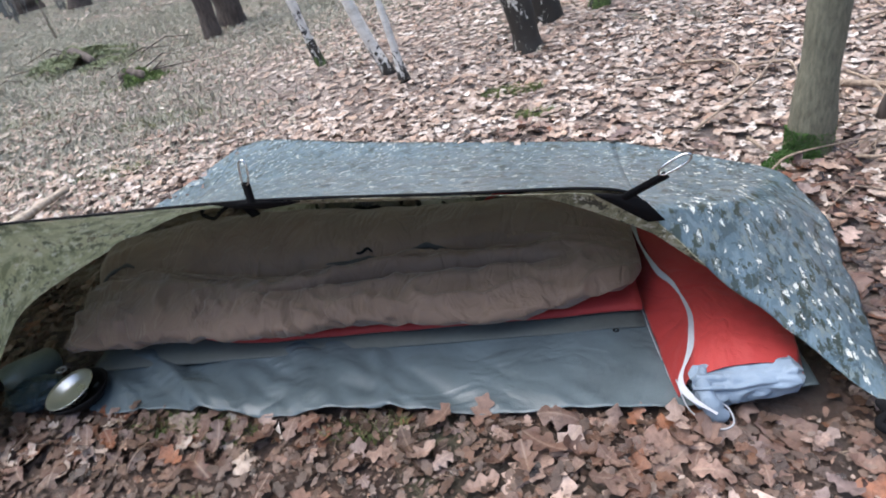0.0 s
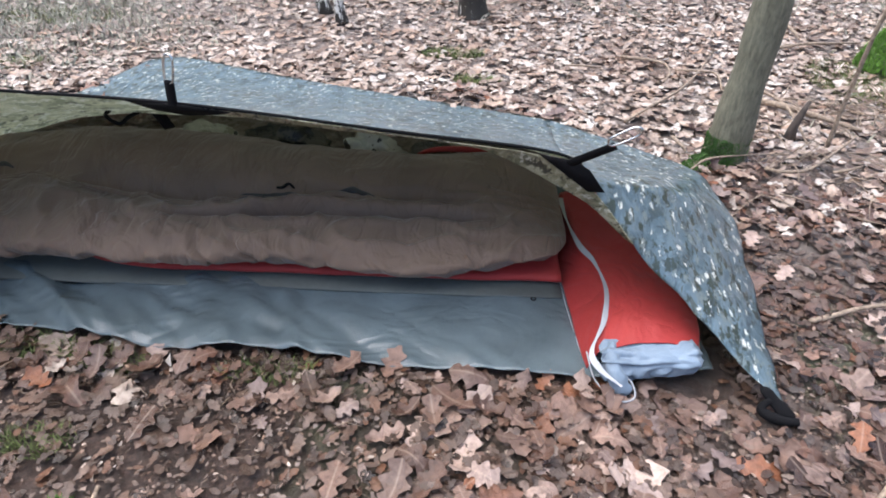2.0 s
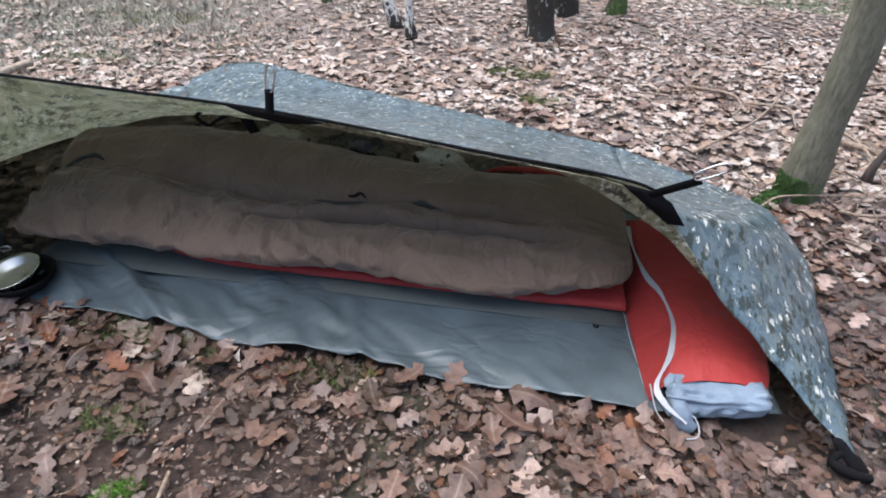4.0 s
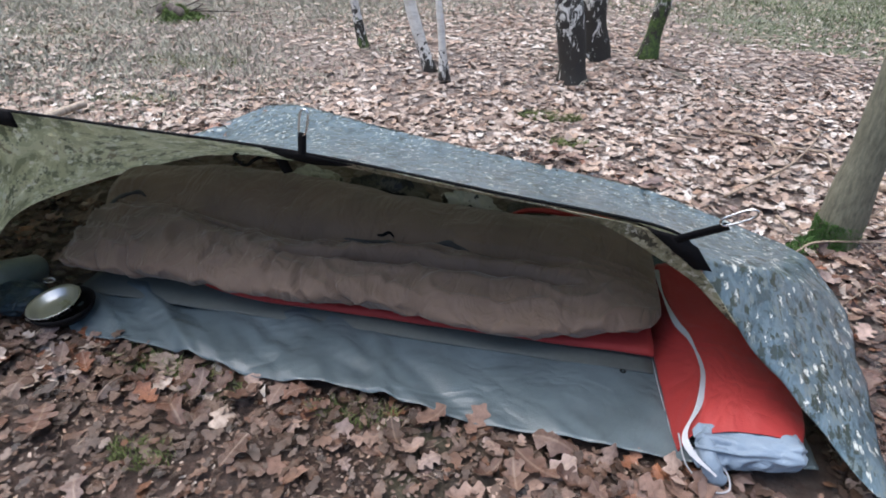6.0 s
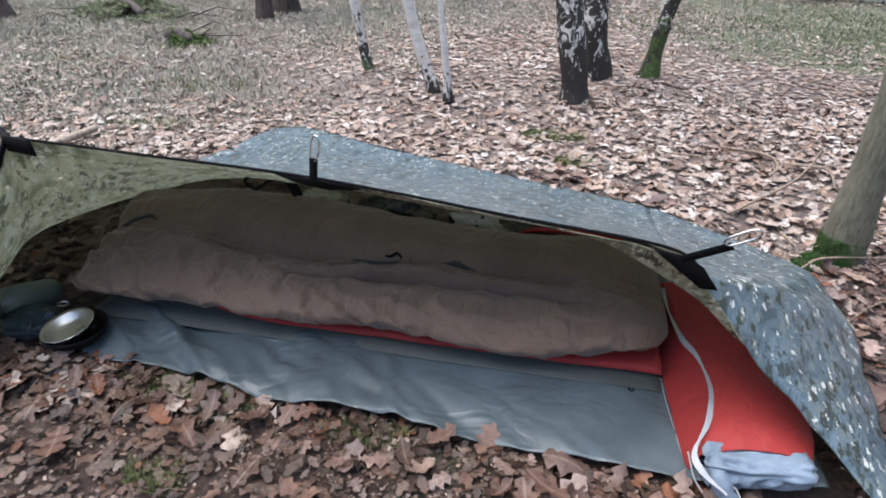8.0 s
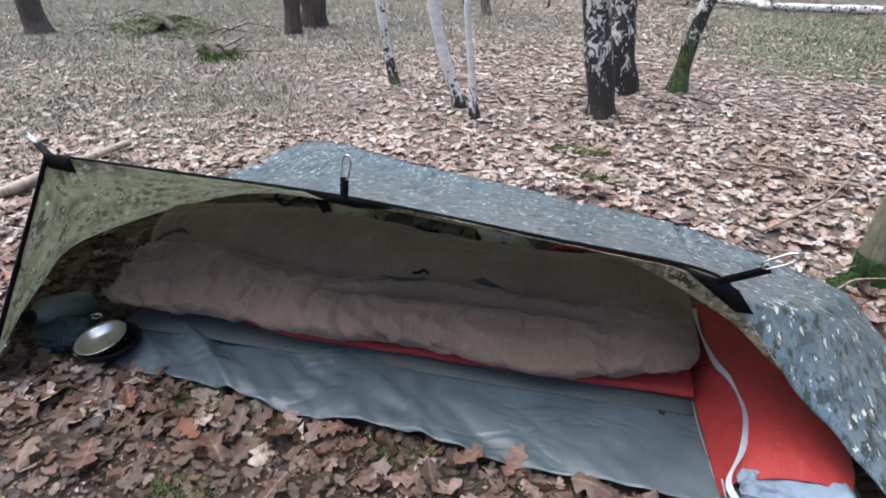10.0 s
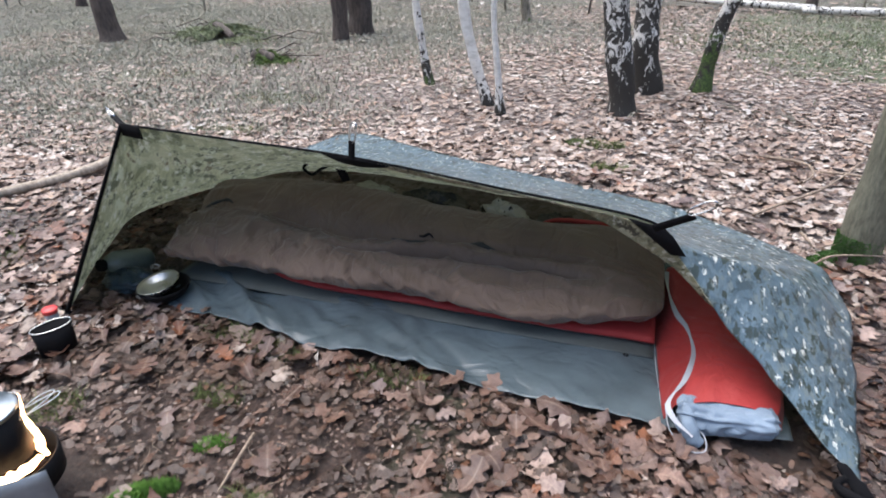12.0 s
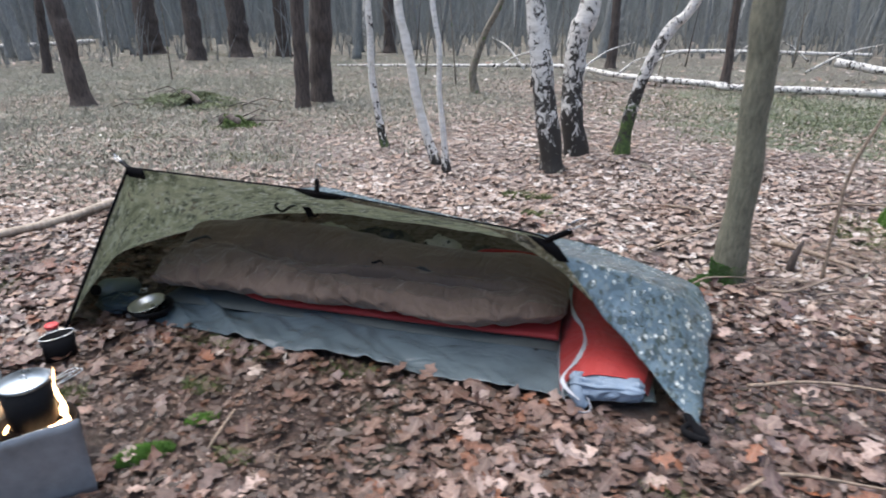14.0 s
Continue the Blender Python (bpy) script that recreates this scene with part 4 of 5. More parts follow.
part("jar_cap", lathe([(0.0, 0.068), (0.026, 0.067), (0.028, 0.064), (0.028, 0.05), (0.0, 0.05)], 28, (-1.455, -0.447, 0.0)), REDCAP, jar, "red cap")


# ---- stove with the pot ----
stove = thing("wood_stove", (-0.85, -1.12, 0.0), "folding steel wood stove with a burning fire", "stove")


def plate(corners, material, name, label=""):
    a, b, c, d = [Vector(p) for p in corners]
    fn = lambda u, v: a.lerp(b, u).lerp(d.lerp(c, u), v) + Vector((0, 0, 0.003 * noise.noise(Vector((u * 4, v * 3, len(name))))))
    return thick(part(name, sheet(fn, 10, 8), material, stove, label), 0.002)


A1, A2, B1, C1, D1 = (-0.925, -1.31), (-0.86, -1.365), (-0.745, -1.385), (-0.525, -1.185), (-0.925, -1.08)
for p, q, h0, h1 in ((A1, A2, 0.272, 0.27), (A2, B1, 0.27, 0.272), (B1, C1, 0.262, 0.282), (D1, A1, 0.315, 0.272)):
    plate(((*p, 0.0), (*q, 0.0), (*q, h1), (*p, h0)), SHIELD, "wind_panel")
part("fire_bowl", lathe([(0.0, 0.06), (0.09, 0.06), (0.115, 0.09), (0.118, 0.165), (0.113, 0.165), (0.11, 0.095), (0.085, 0.068), (0.0, 0.068)], 36, (-0.785, -1.12, 0)), SOOT, stove, "charred fire bowl")
for k in range(5):
    t = k * 1.26
    part("firewood", tube([(-0.785 + 0.07 * math.cos(t), -1.12 + 0.07 * math.sin(t), 0.085), (-0.785 - 0.05 * math.cos(t + 0.5), -1.12 - 0.05 * math.sin(t + 0.5), 0.12 + 0.01 * k)], [0.014, 0.010], 8, 0.3, 40), EMBER, stove, "charred stick")


def flame_tongue(a, r, low, high, w, seed):
    """A thin licking tongue of fire along the pot's side."""
    pts, radii = [], []
    for i in range(20):
        k = i / 19
        b = a + 0.07 * math.sin(k * 5 + seed) * k
        q = r + 0.006 * math.sin(k * 8 + seed)
        pts.append((-0.785 + q * math.cos(b), -1.12 + q * math.sin(b), low + (high - low) * k))
        radii.append(w * (0.55 + 0.6 * math.sin(math.pi * min(1, 0.2 + k * 0.8))) * (1.0 - k ** 3))
    return tube(pts, radii, 8, 0.7, 35, 0.5)


def flame_band(a0, a1, seed):
    """The fire seen between the bowl's lip and the pot's bottom."""
    def fn(u, v):
        a = a0 + (a1 - a0) * u
        h = (0.016 + 0.012 * noise.noise(Vector((u * 9, seed, 0)))) * math.sin(math.pi * min(1, 0.06 + u * 0.9)) ** 0.5
        r = 0.086 + 0.006 * noise.noise(Vector((u * 5, v * 2, seed))) - 0.010 * v
        return Vector((-0.785 + r * math.cos(a), -1.12 + r * math.sin(a), 0.156 + h * v * 1.25))
    return sheet(fn, 40, 6)


thick(part("flame", flame_band(2.3, 4.0, 4.0), FLAME, stove, "orange flame"), 0.004)
thick(part("flame", flame_band(-1.2, 0.5, 0.0), FLAME, stove, "orange flame"), 0.004)
for k, (a, r, low, high, w) in enumerate(((0.80, 0.078, 0.15, 0.355, 0.0075), (0.62, 0.086, 0.15, 0.24, 0.006), (0.98, 0.076, 0.16, 0.25, 0.005), (2.7, 0.080, 0.15, 0.27, 0.007), (3.3, 0.080, 0.15, 0.25, 0.007))):
    part("flame", flame_tongue(a, r, low, high, w, 1.7 * k), FLAME, stove, "orange flame")

pot = thing("billy_pot", (-0.785, -1.12, 0.17), "soot-black camp pot with a steel lid on the stove", "pot")
P0 = (-0.785, -1.12, 0.172)
part("pot_body", lathe([(0.0, 0.0), (0.062, 0.0), (0.069, 0.007), (0.070, 0.148), (0.067, 0.148), (0.066, 0.01), (0.0, 0.008)], 48, P0), SOOT, pot)
part("pot_lid", lathe([(0.072, 0.143), (0.0735, 0.150), (0.072, 0.155), (0.064, 0.154), (0.060, 0.158), (0.0, 0.160)], 48, P0), LID, pot, "bright steel lid")
part("lid_ring", tube([(P0[0] + 0.012 * math.cos(t), P0[1] + 0.003, P0[2] + 0.160 + 0.012 * math.sin(t)) for t in np.linspace(0, math.pi, 14)], [0.002], 8), STEEL, pot, "wire lid ring")
part("bail_handle", tube(spline([(P0[0] - 0.062, P0[1] - 0.036, P0[2] + 0.11), (P0[0] - 0.066, P0[1] - 0.02, P0[2] + 0.137), (P0[0] - 0.055, P0[1] + 0.05, P0[2] + 0.142), (P0[0] + 0.0, P0[1] + 0.085, P0[2] + 0.142), (P0[0] + 0.05, P0[1] + 0.055, P0[2] + 0.139), (P0[0] + 0.06, P0[1] + 0.035, P0[2] + 0.11)], 40), [0.002], 8), STEEL, pot, "wire bail handle")
for dx in (0.0, 0.018):
    part("side_handle", tube(spline([(P0[0] + 0.04, P0[1] + 0.056, P0[2] + 0.118), (P0[0] + 0.045 + dx, P0[1] + 0.10, P0[2] + 0.125), (P0[0] + 0.06 + dx, P0[1] + 0.135, P0[2] + 0.125), (P0[0] + 0.068 + dx, P0[1] + 0.12, P0[2] + 0.12), (P0[0] + 0.055, P0[1] + 0.045, P0[2] + 0.108)], 30), [0.0015], 8), LID, pot, "folding wire handle")


# ---- trees ----
def trunk_line(base, line, top, lean):
    """The stem's line: the measured lower part, then on upwards with its lean."""
    pts = [(base[0] + dx, base[1], z) for dx, z in line]
    x, y, z = pts[-1]
    k = (top - z) / 3
    for i in range(1, 4):
        pts.append((x + lean * k * i * 0.8, y + 0.06 * i, z + k * i))
    pts[0] = (pts[0][0], pts[0][1], -0.06)
    return pts


def tree(name, base, line, r0, r1, top, material, label, lean=0.0, flare=1.35, limbs=0, seg=18, seed=0, group=""):
    t = thing(name, (base[0], base[1], 0), label, "tree", group)
    pts = spline(trunk_line(base, line, top, lean), 70 if seg > 12 else 24)
    zs = np.clip(pts[:, 2], 0, top)
    radii = r0 + (r1 - r0) * (zs / top) ** 0.8 + r0 * (flare - 1) * np.exp(-zs / 0.12)
    verts, faces = tube(pts, list(radii), seg, 0.22, 4.0)
    # local coordinates, so that the bark's foot lies at the ground
    verts = [Vector(v) - Vector((base[0], base[1], 0)) for v in verts]
    trunk = part("trunk", (verts, faces), material)
    trunk.parent = t
    rng = random.Random(seed)
    for i in range(limbs):
        k = int(len(pts) * (0.66 + 0.3 * i / max(1, limbs)))
        p = pts[min(k, len(pts) - 2)] - np.array([base[0], base[1], 0])
        a = rng.uniform(0, 6.28)
        ln = rng.uniform(0.5, 1.3)
        q = [p, p + np.array([math.cos(a) * ln * 0.4, math.sin(a) * ln * 0.4, ln * 0.3]), p + np.array([math.cos(a) * ln, math.sin(a) * ln, ln * 0.9])]
        limb = part("limb", tube(spline(q, 10), [radii[k] * 0.35, 0.006], 7, 0.2, 8), material)
        limb.parent = t
    return t


tree("pine_tree", (-6.91, 5.4), [(0, 0), (-0.05, 0.59), (-0.07, 1.16), (-0.13, 1.55)], 0.145, 0.06, 8.0, PINE, "dark-barked pine trunk leaning among fallen leaves", -0.08, 1.5, 5, seed=1)
tree("pine_tree", (-12.06, 9.68), [(0, 0), (0.06, 0.52), (0.12, 1.03), (0.21, 1.64)], 0.11, 0.05, 8.0, PINE, "slim dark pine trunk by a fallen log", 0.1, 1.3, 5, seed=2)
tree("pine_tree", (-11.0, 14.0), [(0, 0), (0, 0.77), (-0.02, 1.71)], 0.26, 0.12, 11.0, PINE, "stout dark pine trunk deep in the wood", -0.02, 1.3, 6, seed=3)
tree("pine_tree", (-3.6, 6.28), [(0, 0), (0.03, 0.76), (0.05, 1.55)], 0.115, 0.05, 9.0, PINE, "slim brown pine trunk close before a thicker one", 0.03, 1.15, 5, seed=4)
tree("pine_tree", (-3.58, 6.93), [(0, 0), (0.04, 0.81), (0.09, 1.56)], 0.19, 0.09, 10.0, PINE, "thick brown pine trunk beside a slimmer one", 0.03, 1.12, 6, seed=5)
tree("young_tree", (-1.34, 3.79), [(0, 0), (-0.09, 0.44), (-0.13, 0.79), (-0.13, 1.18), (-0.14, 1.5)], 0.045, 0.015, 4.5, THINMOSS, "thin leaning young stem with a mossy foot", -0.02, 1.4, 5, 14, seed=6)
tree("birch_tree", (-0.60, 3.25), [(0, 0), (-0.09, 0.2), (-0.19, 0.52), (-0.26, 0.9), (-0.32, 1.2), (-0.38, 1.5)], 0.05, 0.02, 5.0, BIRCH_YOUNG, "slender white birch stem curving out from its foot", -0.12, 1.1, 5, 16, seed=7)
tree("birch_tree", (-0.44, 2.95), [(0, 0), (-0.03, 0.34), (-0.07, 0.74), (-0.07, 1.12), (-0.13, 1.49)], 0.028, 0.012, 4.5, BIRCH_YOUNG, "thin birch stem with a dark knobbly foot", -0.1, 1.9, 5, 16, seed=8)
tree("birch_tree", (0.52, 3.2), [(0, 0), (-0.05, 0.35), (-0.15, 0.89), (-0.2, 1.22), (-0.24, 1.49)], 0.105, 0.05, 7.5, BIRCH_OLD, "old birch trunk, white above a cracked black foot", -0.1, 1.3, 6, 24, seed=9)
tree("birch_tree", (0.71, 3.98), [(0, 0), (-0.08, 0.44), (-0.1, 0.88), (-0.06, 1.25), (0.01, 1.5)], 0.115, 0.05, 7.5, BIRCH_OLD, "old birch trunk, patched black and white, behind another", 0.1, 1.2, 6, 24, seed=10)
tree("mossy_tree", (1.16, 4.13), [(0, 0), (0.03, 0.32), (0.11, 0.71), (0.21, 0.99), (0.34, 1.25), (0.53, 1.5)], 0.07, 0.025, 4.5, MOSSBIRCH, "leaning birch stem with green moss round its foot", 0.45, 1.4, 5, 16, seed=11)
tree("young_tree", (-1.34, 8.84), [(0, 0), (-0.08, 0.33), (0.02, 0.68), (0.18, 1.12), (0.42, 1.59)], 0.07, 0.025, 5.0, THIN, "crooked young stem before a fallen birch", 0.3, 1.5, 5, 14, seed=12)
tree("young_tree", (3.23, 10.52), [(0, 0), (0.01, 0.51), (0, 1.01), (-0.02, 1.6)], 0.09, 0.04, 6.0, PINE, "dark slim stem beside the fallen birch log", 0.0, 1.2, 4, 14, seed=13)
tree("oak_tree", (1.66, 1.01), [(0, 0), (0.0, 0.44), (-0.01, 0.81), (-0.03, 1.16), (-0.045, 1.45)], 0.080, 0.042, 6.0, OAK, "smooth grey-green trunk with bright moss at its foot", -0.03, 1.12, 6, 24, seed=14)

for x, y, r, top in ((-14.4, 16.2, 0.40, 12), (-10.9, 16.2, 0.34, 12), (-9.75, 17.05, 0.24, 11), (-6.82, 19.7, 0.22, 11), (1.13, 14.8, 0.13, 9)):
    tree("pine_tree", (x, y), [(0, 0), (0.02, 0.8), (0.0, 1.7)], r, r * 0.5, top, PINE, "stout dark pine trunk deep in the wood", 0.02, 1.25, 6, 16, seed=int(r * 1000))

# the wood beyond; its pine trunks carry the distance haze in their pale bark colour
rng = random.Random(5)
for i in range(140):
    a = rng.uniform(-1.2, 1.1)
    d = 15 + 24 * rng.random() ** 0.7
    x, y = d * math.sin(a), 2 + d * math.cos(a)
    r = rng.uniform(0.05, 0.20)
    lean = rng.gauss(0, 0.09)
    kind = rng.random() * (1.0 if d > 22 else 0.8)
    tree("pine_tree" if kind < 0.8 else "birch_tree", (x, y), [(0, 0), (lean * 0.8, 0.8), (lean * 1.6, 1.6)], r if kind < 0.8 else r * 0.5, r * 0.45, rng.uniform(11, 15), HAZEBARK if kind < 0.8 else BIRCH_YOUNG,
         "far pine trunk in the wood, haze in its bark colour" if kind < 0.8 else "far white birch trunk in the wood", lean, 1.25, 3, 10, seed=100 + i, group="far trees")


for i in range(45):
    x, y = rng.uniform(-16, 14), rng.uniform(8.5, 24)
    h, lean = rng.uniform(1.5, 4.0), rng.uniform(-0.35, 0.35)
    t = thing("sapling", (x, y, 0), "thin bare sapling among the trees", "sapling", "far saplings")
    part("stem", tube(spline([(x, y, -0.05), (x + lean * 0.4, y, h * 0.35), (x + lean, y, h)], 10), [0.022, 0.012, 0.004], 6, 0.2, 6), THIN if i % 3 else PINE, t)
    for k in range(4):
        z, a = h * rng.uniform(0.35, 0.9), rng.uniform(0, 6.28)
        x0 = x + lean * (z / h) ** 1.3
        part("twig", tube([(x0, y, z), (x0 + 0.3 * math.cos(a), y + 0.3 * math.sin(a), z + 0.25), (x0 + 0.5 * math.cos(a), y + 0.5 * math.sin(a), z + 0.6)], [0.006, 0.002], 4), THIN if i % 3 else PINE, t)


# far brushwood, with the haze put into its grey colour
brush_rng = random.Random(57)
brush = []
for _ in range(1500):
    a, d = brush_rng.uniform(-1.15, 1.05), brush_rng.uniform(16, 36)
    x, y = d * math.sin(a), 2 + d * math.cos(a)
    h, b = brush_rng.uniform(0.4, 2.6), brush_rng.uniform(0, 6.28)
    r = brush_rng.uniform(0.008, 0.02)
    for k in range(3):
        e = b + k * 2.1 + brush_rng.uniform(-0.6, 0.6)
        l = h * brush_rng.uniform(0.15, 0.6)
        brush.append(tube([(x, y, -0.02), (x + 0.3 * l * math.cos(e), y + 0.3 * l * math.sin(e), h * 0.5), (x + l * math.cos(e), y + l * math.sin(e), h * brush_rng.uniform(0.7, 1.1))], [r, r * 0.7, r * 0.3], 4, closed=False))
tagged(part("undergrowth", joined(*brush), HAZEBARK), "bare undergrowth deep among the trees, greyed by painted haze", "bushes", kind="stuff")


def log(points, radii, material, label, name="fallen_log"):
    return tagged(part(name, tube(spline(points, 40), radii, 12, 0.2, 5), material), label, "log")


log([(-5.8, 12.6, 0.10), (-2.7, 12.5, 0.16), (0.03, 12.4, 0.20), (1.3, 10.9, 0.16), (3.2, 10.1, 0.10)], [0.02, 0.04, 0.055, 0.065], BIRCH_LOG, "long white birch log fallen across the clearing")
log([(3.0, 9.95, 0.09), (5.6, 9.5, 0.10), (8.5, 8.9, 0.11)], [0.06, 0.07, 0.08], BIRCH_LOG, "white birch log lying on the moss")
log([(5.6, 12.1, 0.42), (6.3, 11.6, 0.30), (7.0, 11.0, 0.2), (8.7, 10.4, 0.16)], [0.085, 0.08, 0.06], BIRCH_LOG, "broken birch log propped on another")
for x, y, dx, dy, dz in ((-1.6, 12.3, 1.3, -0.2, 0.5), (-0.9, 12.4, -0.9, 0.5, 0.7), (0.4, 12.2, 1.2, 0.9, 0.6), (1.6, 10.9, 0.9, 0.8, 0.5), (1.2, 11.2, 0.7, -0.1, 0.45), (5.4, 13.2, 1.5, 0.3, 0.6), (4.3, 16.4, 1.2, 0.2, 0.7), (6.4, 16.6, -1.0, 0.3, 0.6)):
    stick_pts = [(x, y, 0.12), (x + dx * 0.5, y + dy * 0.5, 0.12 + dz * 0.7), (x + dx, y + dy, 0.12 + dz)]
    tagged(part("fallen_branch", tube(spline(stick_pts, 12), [0.03, 0.018, 0.008], 7, 0.2, 8), BIRCH_LOG), "white birch branch sticking up from the fallen log", "branch")
log([(2.4, 16.5, 0.3), (4.0, 16.7, 0.35), (8.0, 16.9, 0.3)], [0.05, 0.06, 0.05], BIRCH_LOG, "far birch log among branches")
log([(-24.0, 15.8, 0.2), (-20.7, 16.2, 0.2), (-18.0, 17.6, 0.35)], [0.08, 0.09, 0.08], BIRCH_LOG, "far pale log on the woodland floor")


# ---- leaves ----
def oak_leaf(seed, length=0.11, n=15):
    """A lobed leaf, curled, with its stalk at the origin."""
    rng = random.Random(seed)
    curl, bend = (rng.uniform(-0.5, 1.3), rng.uniform(-0.9, 0.9)) if n > 8 else (rng.uniform(-0.2, 0.4), rng.uniform(-0.3, 0.3))
    left, right, mid = [], [], []
    lobes, wide = rng.uniform(2.6, 3.3), rng.uniform(0.34, 0.44)
    for i in range(n):
        s = i / (n - 1)
        env = math.sin(math.pi * min(1.0, 0.06 + s * 0.93)) ** 0.6 * (0.62 + 0.5 * s)
        zc = bend * length * (s - 0.5) ** 2 * 1.4
        for side, row in ((-1, left), (1, right)):
            wave = 0.76 + 0.28 * math.cos((s * lobes + 0.5 + 0.06 * side) * 2 * math.pi)
            x = side * length * wide * env * wave * rng.uniform(0.92, 1.08) if n > 6 else side * length * wide * env
            row.append((x, length * s + 0.10 * abs(x), zc + curl * abs(x) * 0.55 + rng.uniform(-0.003, 0.003)))
        mid.append((0, length * s, zc))
    verts = left + mid + right
    faces = []
    for i in range(n - 1):
        faces.append((i, n + i, n + i + 1, i + 1))
        faces.append((n + i, 2 * n + i, 2 * n + i + 1, n + i + 1))
    return np.array(verts), faces


LEAVES = [oak_leaf(s, 0.10, 19) for s in range(20)]
MIDDLE = [oak_leaf(80 + s, 0.10, 11) for s in range(16)]
SMALL = [oak_leaf(50 + s, 0.10, 7) for s in range(12)]


HEM = [PEG_L, (-1.92, 0.46), (-1.62, 1.5), (-1.45, 2.03), (-1.22, 2.06), (-0.58, 1.8), BACK_R, (1.465, 0.82), WING, (1.42, 0.0), TIP_R]


def in_shelter(x, y):
    """Inside the tarp's hem."""
    inside = False
    for i, p in enumerate(HEM):
        q = HEM[i - 1]
        if (p[1] > y) != (q[1] > y) and x < (q[0] - p[0]) * (y - p[1]) / (q[1] - p[1]) + p[0]:
            inside = not inside
    return inside


def under_cover(x, y):
    """Where the groundsheet, the mats and the stove keep leaves away."""
    if -1.06 < x < 1.23 and -0.228 - 0.078 * (x + 1.0) < y < 0.68:
        return True
    return (x + 0.84) ** 2 + (y + 1.14) ** 2 < 0.21 ** 2


def bare(x, y):
    """A trodden patch by the stove where soil shows."""
    return max(min(1.0, 1.35 * math.exp(-(((x + 0.5) / 0.85) ** 4 + ((y + 0.74) / 0.36) ** 4))), 0.6 * (noise.noise(Vector((x * 1.8, y * 1.8, 5))) > 0.12))


def leaf_pose(x, y, rng, size, tip=0.3):
    tilt = Euler((rng.uniform(-tip, tip), rng.uniform(-tip, tip), rng.uniform(0, 6.28)))
    if rng.random() < 0.4:
        tilt = Euler((math.pi + rng.uniform(-tip, tip), rng.uniform(-tip, tip), rng.uniform(0, 6.28)))
    return Matrix.LocRotScale((x, y, ground_height(x, y) + rng.uniform(0.004, 0.008 + 0.05 * tip)), tilt, (size, size, size))


def litter(name, shapes, places, rng, size, tip=0.3):
    verts, faces = [], []
    k = 0
    for x, y in places:
        v, f = shapes[rng.randrange(len(shapes))]
        m = np.array(leaf_pose(x, y, rng, size * rng.uniform(0.45, 1.15), tip))
        verts.append(v @ m[:3, :3].T + m[:3, 3])
        faces += [tuple(i + k for i in q) for q in f]
        k += len(v)
    return np.vstack(verts), faces


rng = random.Random(11)
def edge_of_camp(x, y):
    """1 on the trodden wet ground round the shelter, fading unevenly to 0 further off."""
    d = math.hypot(x / 3.3, (y + 0.5) / 2.0) + 0.35 * noise.noise(Vector((x * 1.1, y * 1.1, 21)))
    return min(1.0, max(0.0, (1.15 - d) / 0.6))


low = []
while len(low) < 17000:
    x, y = rng.uniform(-4.2, 4.2), rng.uniform(-3.2, 1.9)
    if in_shelter(x, y) and y > 0.6:
        continue
    if under_cover(x, y) or rng.random() < 0.55 * bare(x, y) or edge_of_camp(x, y) < rng.random():
        continue
    low.append((x, y))
tagged(part("leaf_mould", litter("leaf_mould", SMALL, low, rng, 0.5), ROTTEN), "dark rotting leaves trodden into the soil", "leaves", kind="stuff")
near = []
while len(near) < 3600:
    x, y = rng.uniform(-4.2, 4.2), rng.uniform(-3.0, 1.7)
    if (x > 1.0 and rng.random() < 0.35) or under_cover(x, y) or (in_shelter(x, y) and x > -1.0 and y > 0.0) or edge_of_camp(x, y) < 0.8 * rng.random() or rng.random() < 0.95 * bare(x, y) or noise.noise(Vector((x * 3.2, y * 3.2, 8))) < rng.uniform(-0.55, 0.2):
        continue
    near.append((x, y))
tagged(part("leaf_litter", litter("leaf_litter", LEAVES, near, rng, 1.05), LEAF_NEAR), "brown and pinkish fallen oak leaves, wet, strewn thickly", "leaves", kind="stuff")
middle = []
while len(middle) < 38000:
    x, y = rng.uniform(-9, 8), 0.4 + 10.6 * rng.random() ** 1.25
    if under_cover(x, y) or in_shelter(x, y) or edge_of_camp(x, y) > 0.3 + rng.random():
        continue
    if noise.noise(Vector((x * 0.45, y * 0.45, 2))) + 0.62 * min(1.0, max(0.0, -0.9 - x) / 1.8) * (y > 1.8) + 1.3 * max(0.0, 1 - math.hypot(x - 5.0, y - 7.4) / 4.6) + 0.3 * (y > 6) > rng.uniform(0.1, 0.95):
        continue
    middle.append((x, y))
pale = []
while len(pale) < 560:
    x, y = rng.uniform(-2.6, -0.35), rng.uniform(-1.1, -0.18)
    if not under_cover(x, y) and rng.random() > bare(x, y):
        pale.append((x, y))
tagged(part("leaf_litter", litter("leaf_litter", LEAVES, pale, rng, 1.0, 0.3), LEAF_MANY), "pale dry oak leaves lying on the wet ones", "leaves", kind="stuff")
close = [p for p in middle if p[1] < 3.6 and abs(p[0]) < 4.5]
tagged(part("leaf_litter", litter("leaf_litter", MIDDLE, close, rng, 0.88, 0.2), LEAF_MANY), "pale pinkish-brown fallen leaves behind the shelter", "leaves", kind="stuff")
middle = [p for p in middle if not (p[1] < 3.6 and abs(p[0]) < 4.5)]
tagged(part("leaf_litter", litter("leaf_litter", SMALL, middle, rng, 0.84, 0.17), LEAF_MANY), "pale brown fallen leaves spread over the woodland floor", "leaves", kind="stuff")
bits = [(rng.uniform(-9, 8), 0.6 + 10.6 * rng.random() ** 1.15) for _ in range(30000)]
bits = [p for p in bits if not in_shelter(*p)]
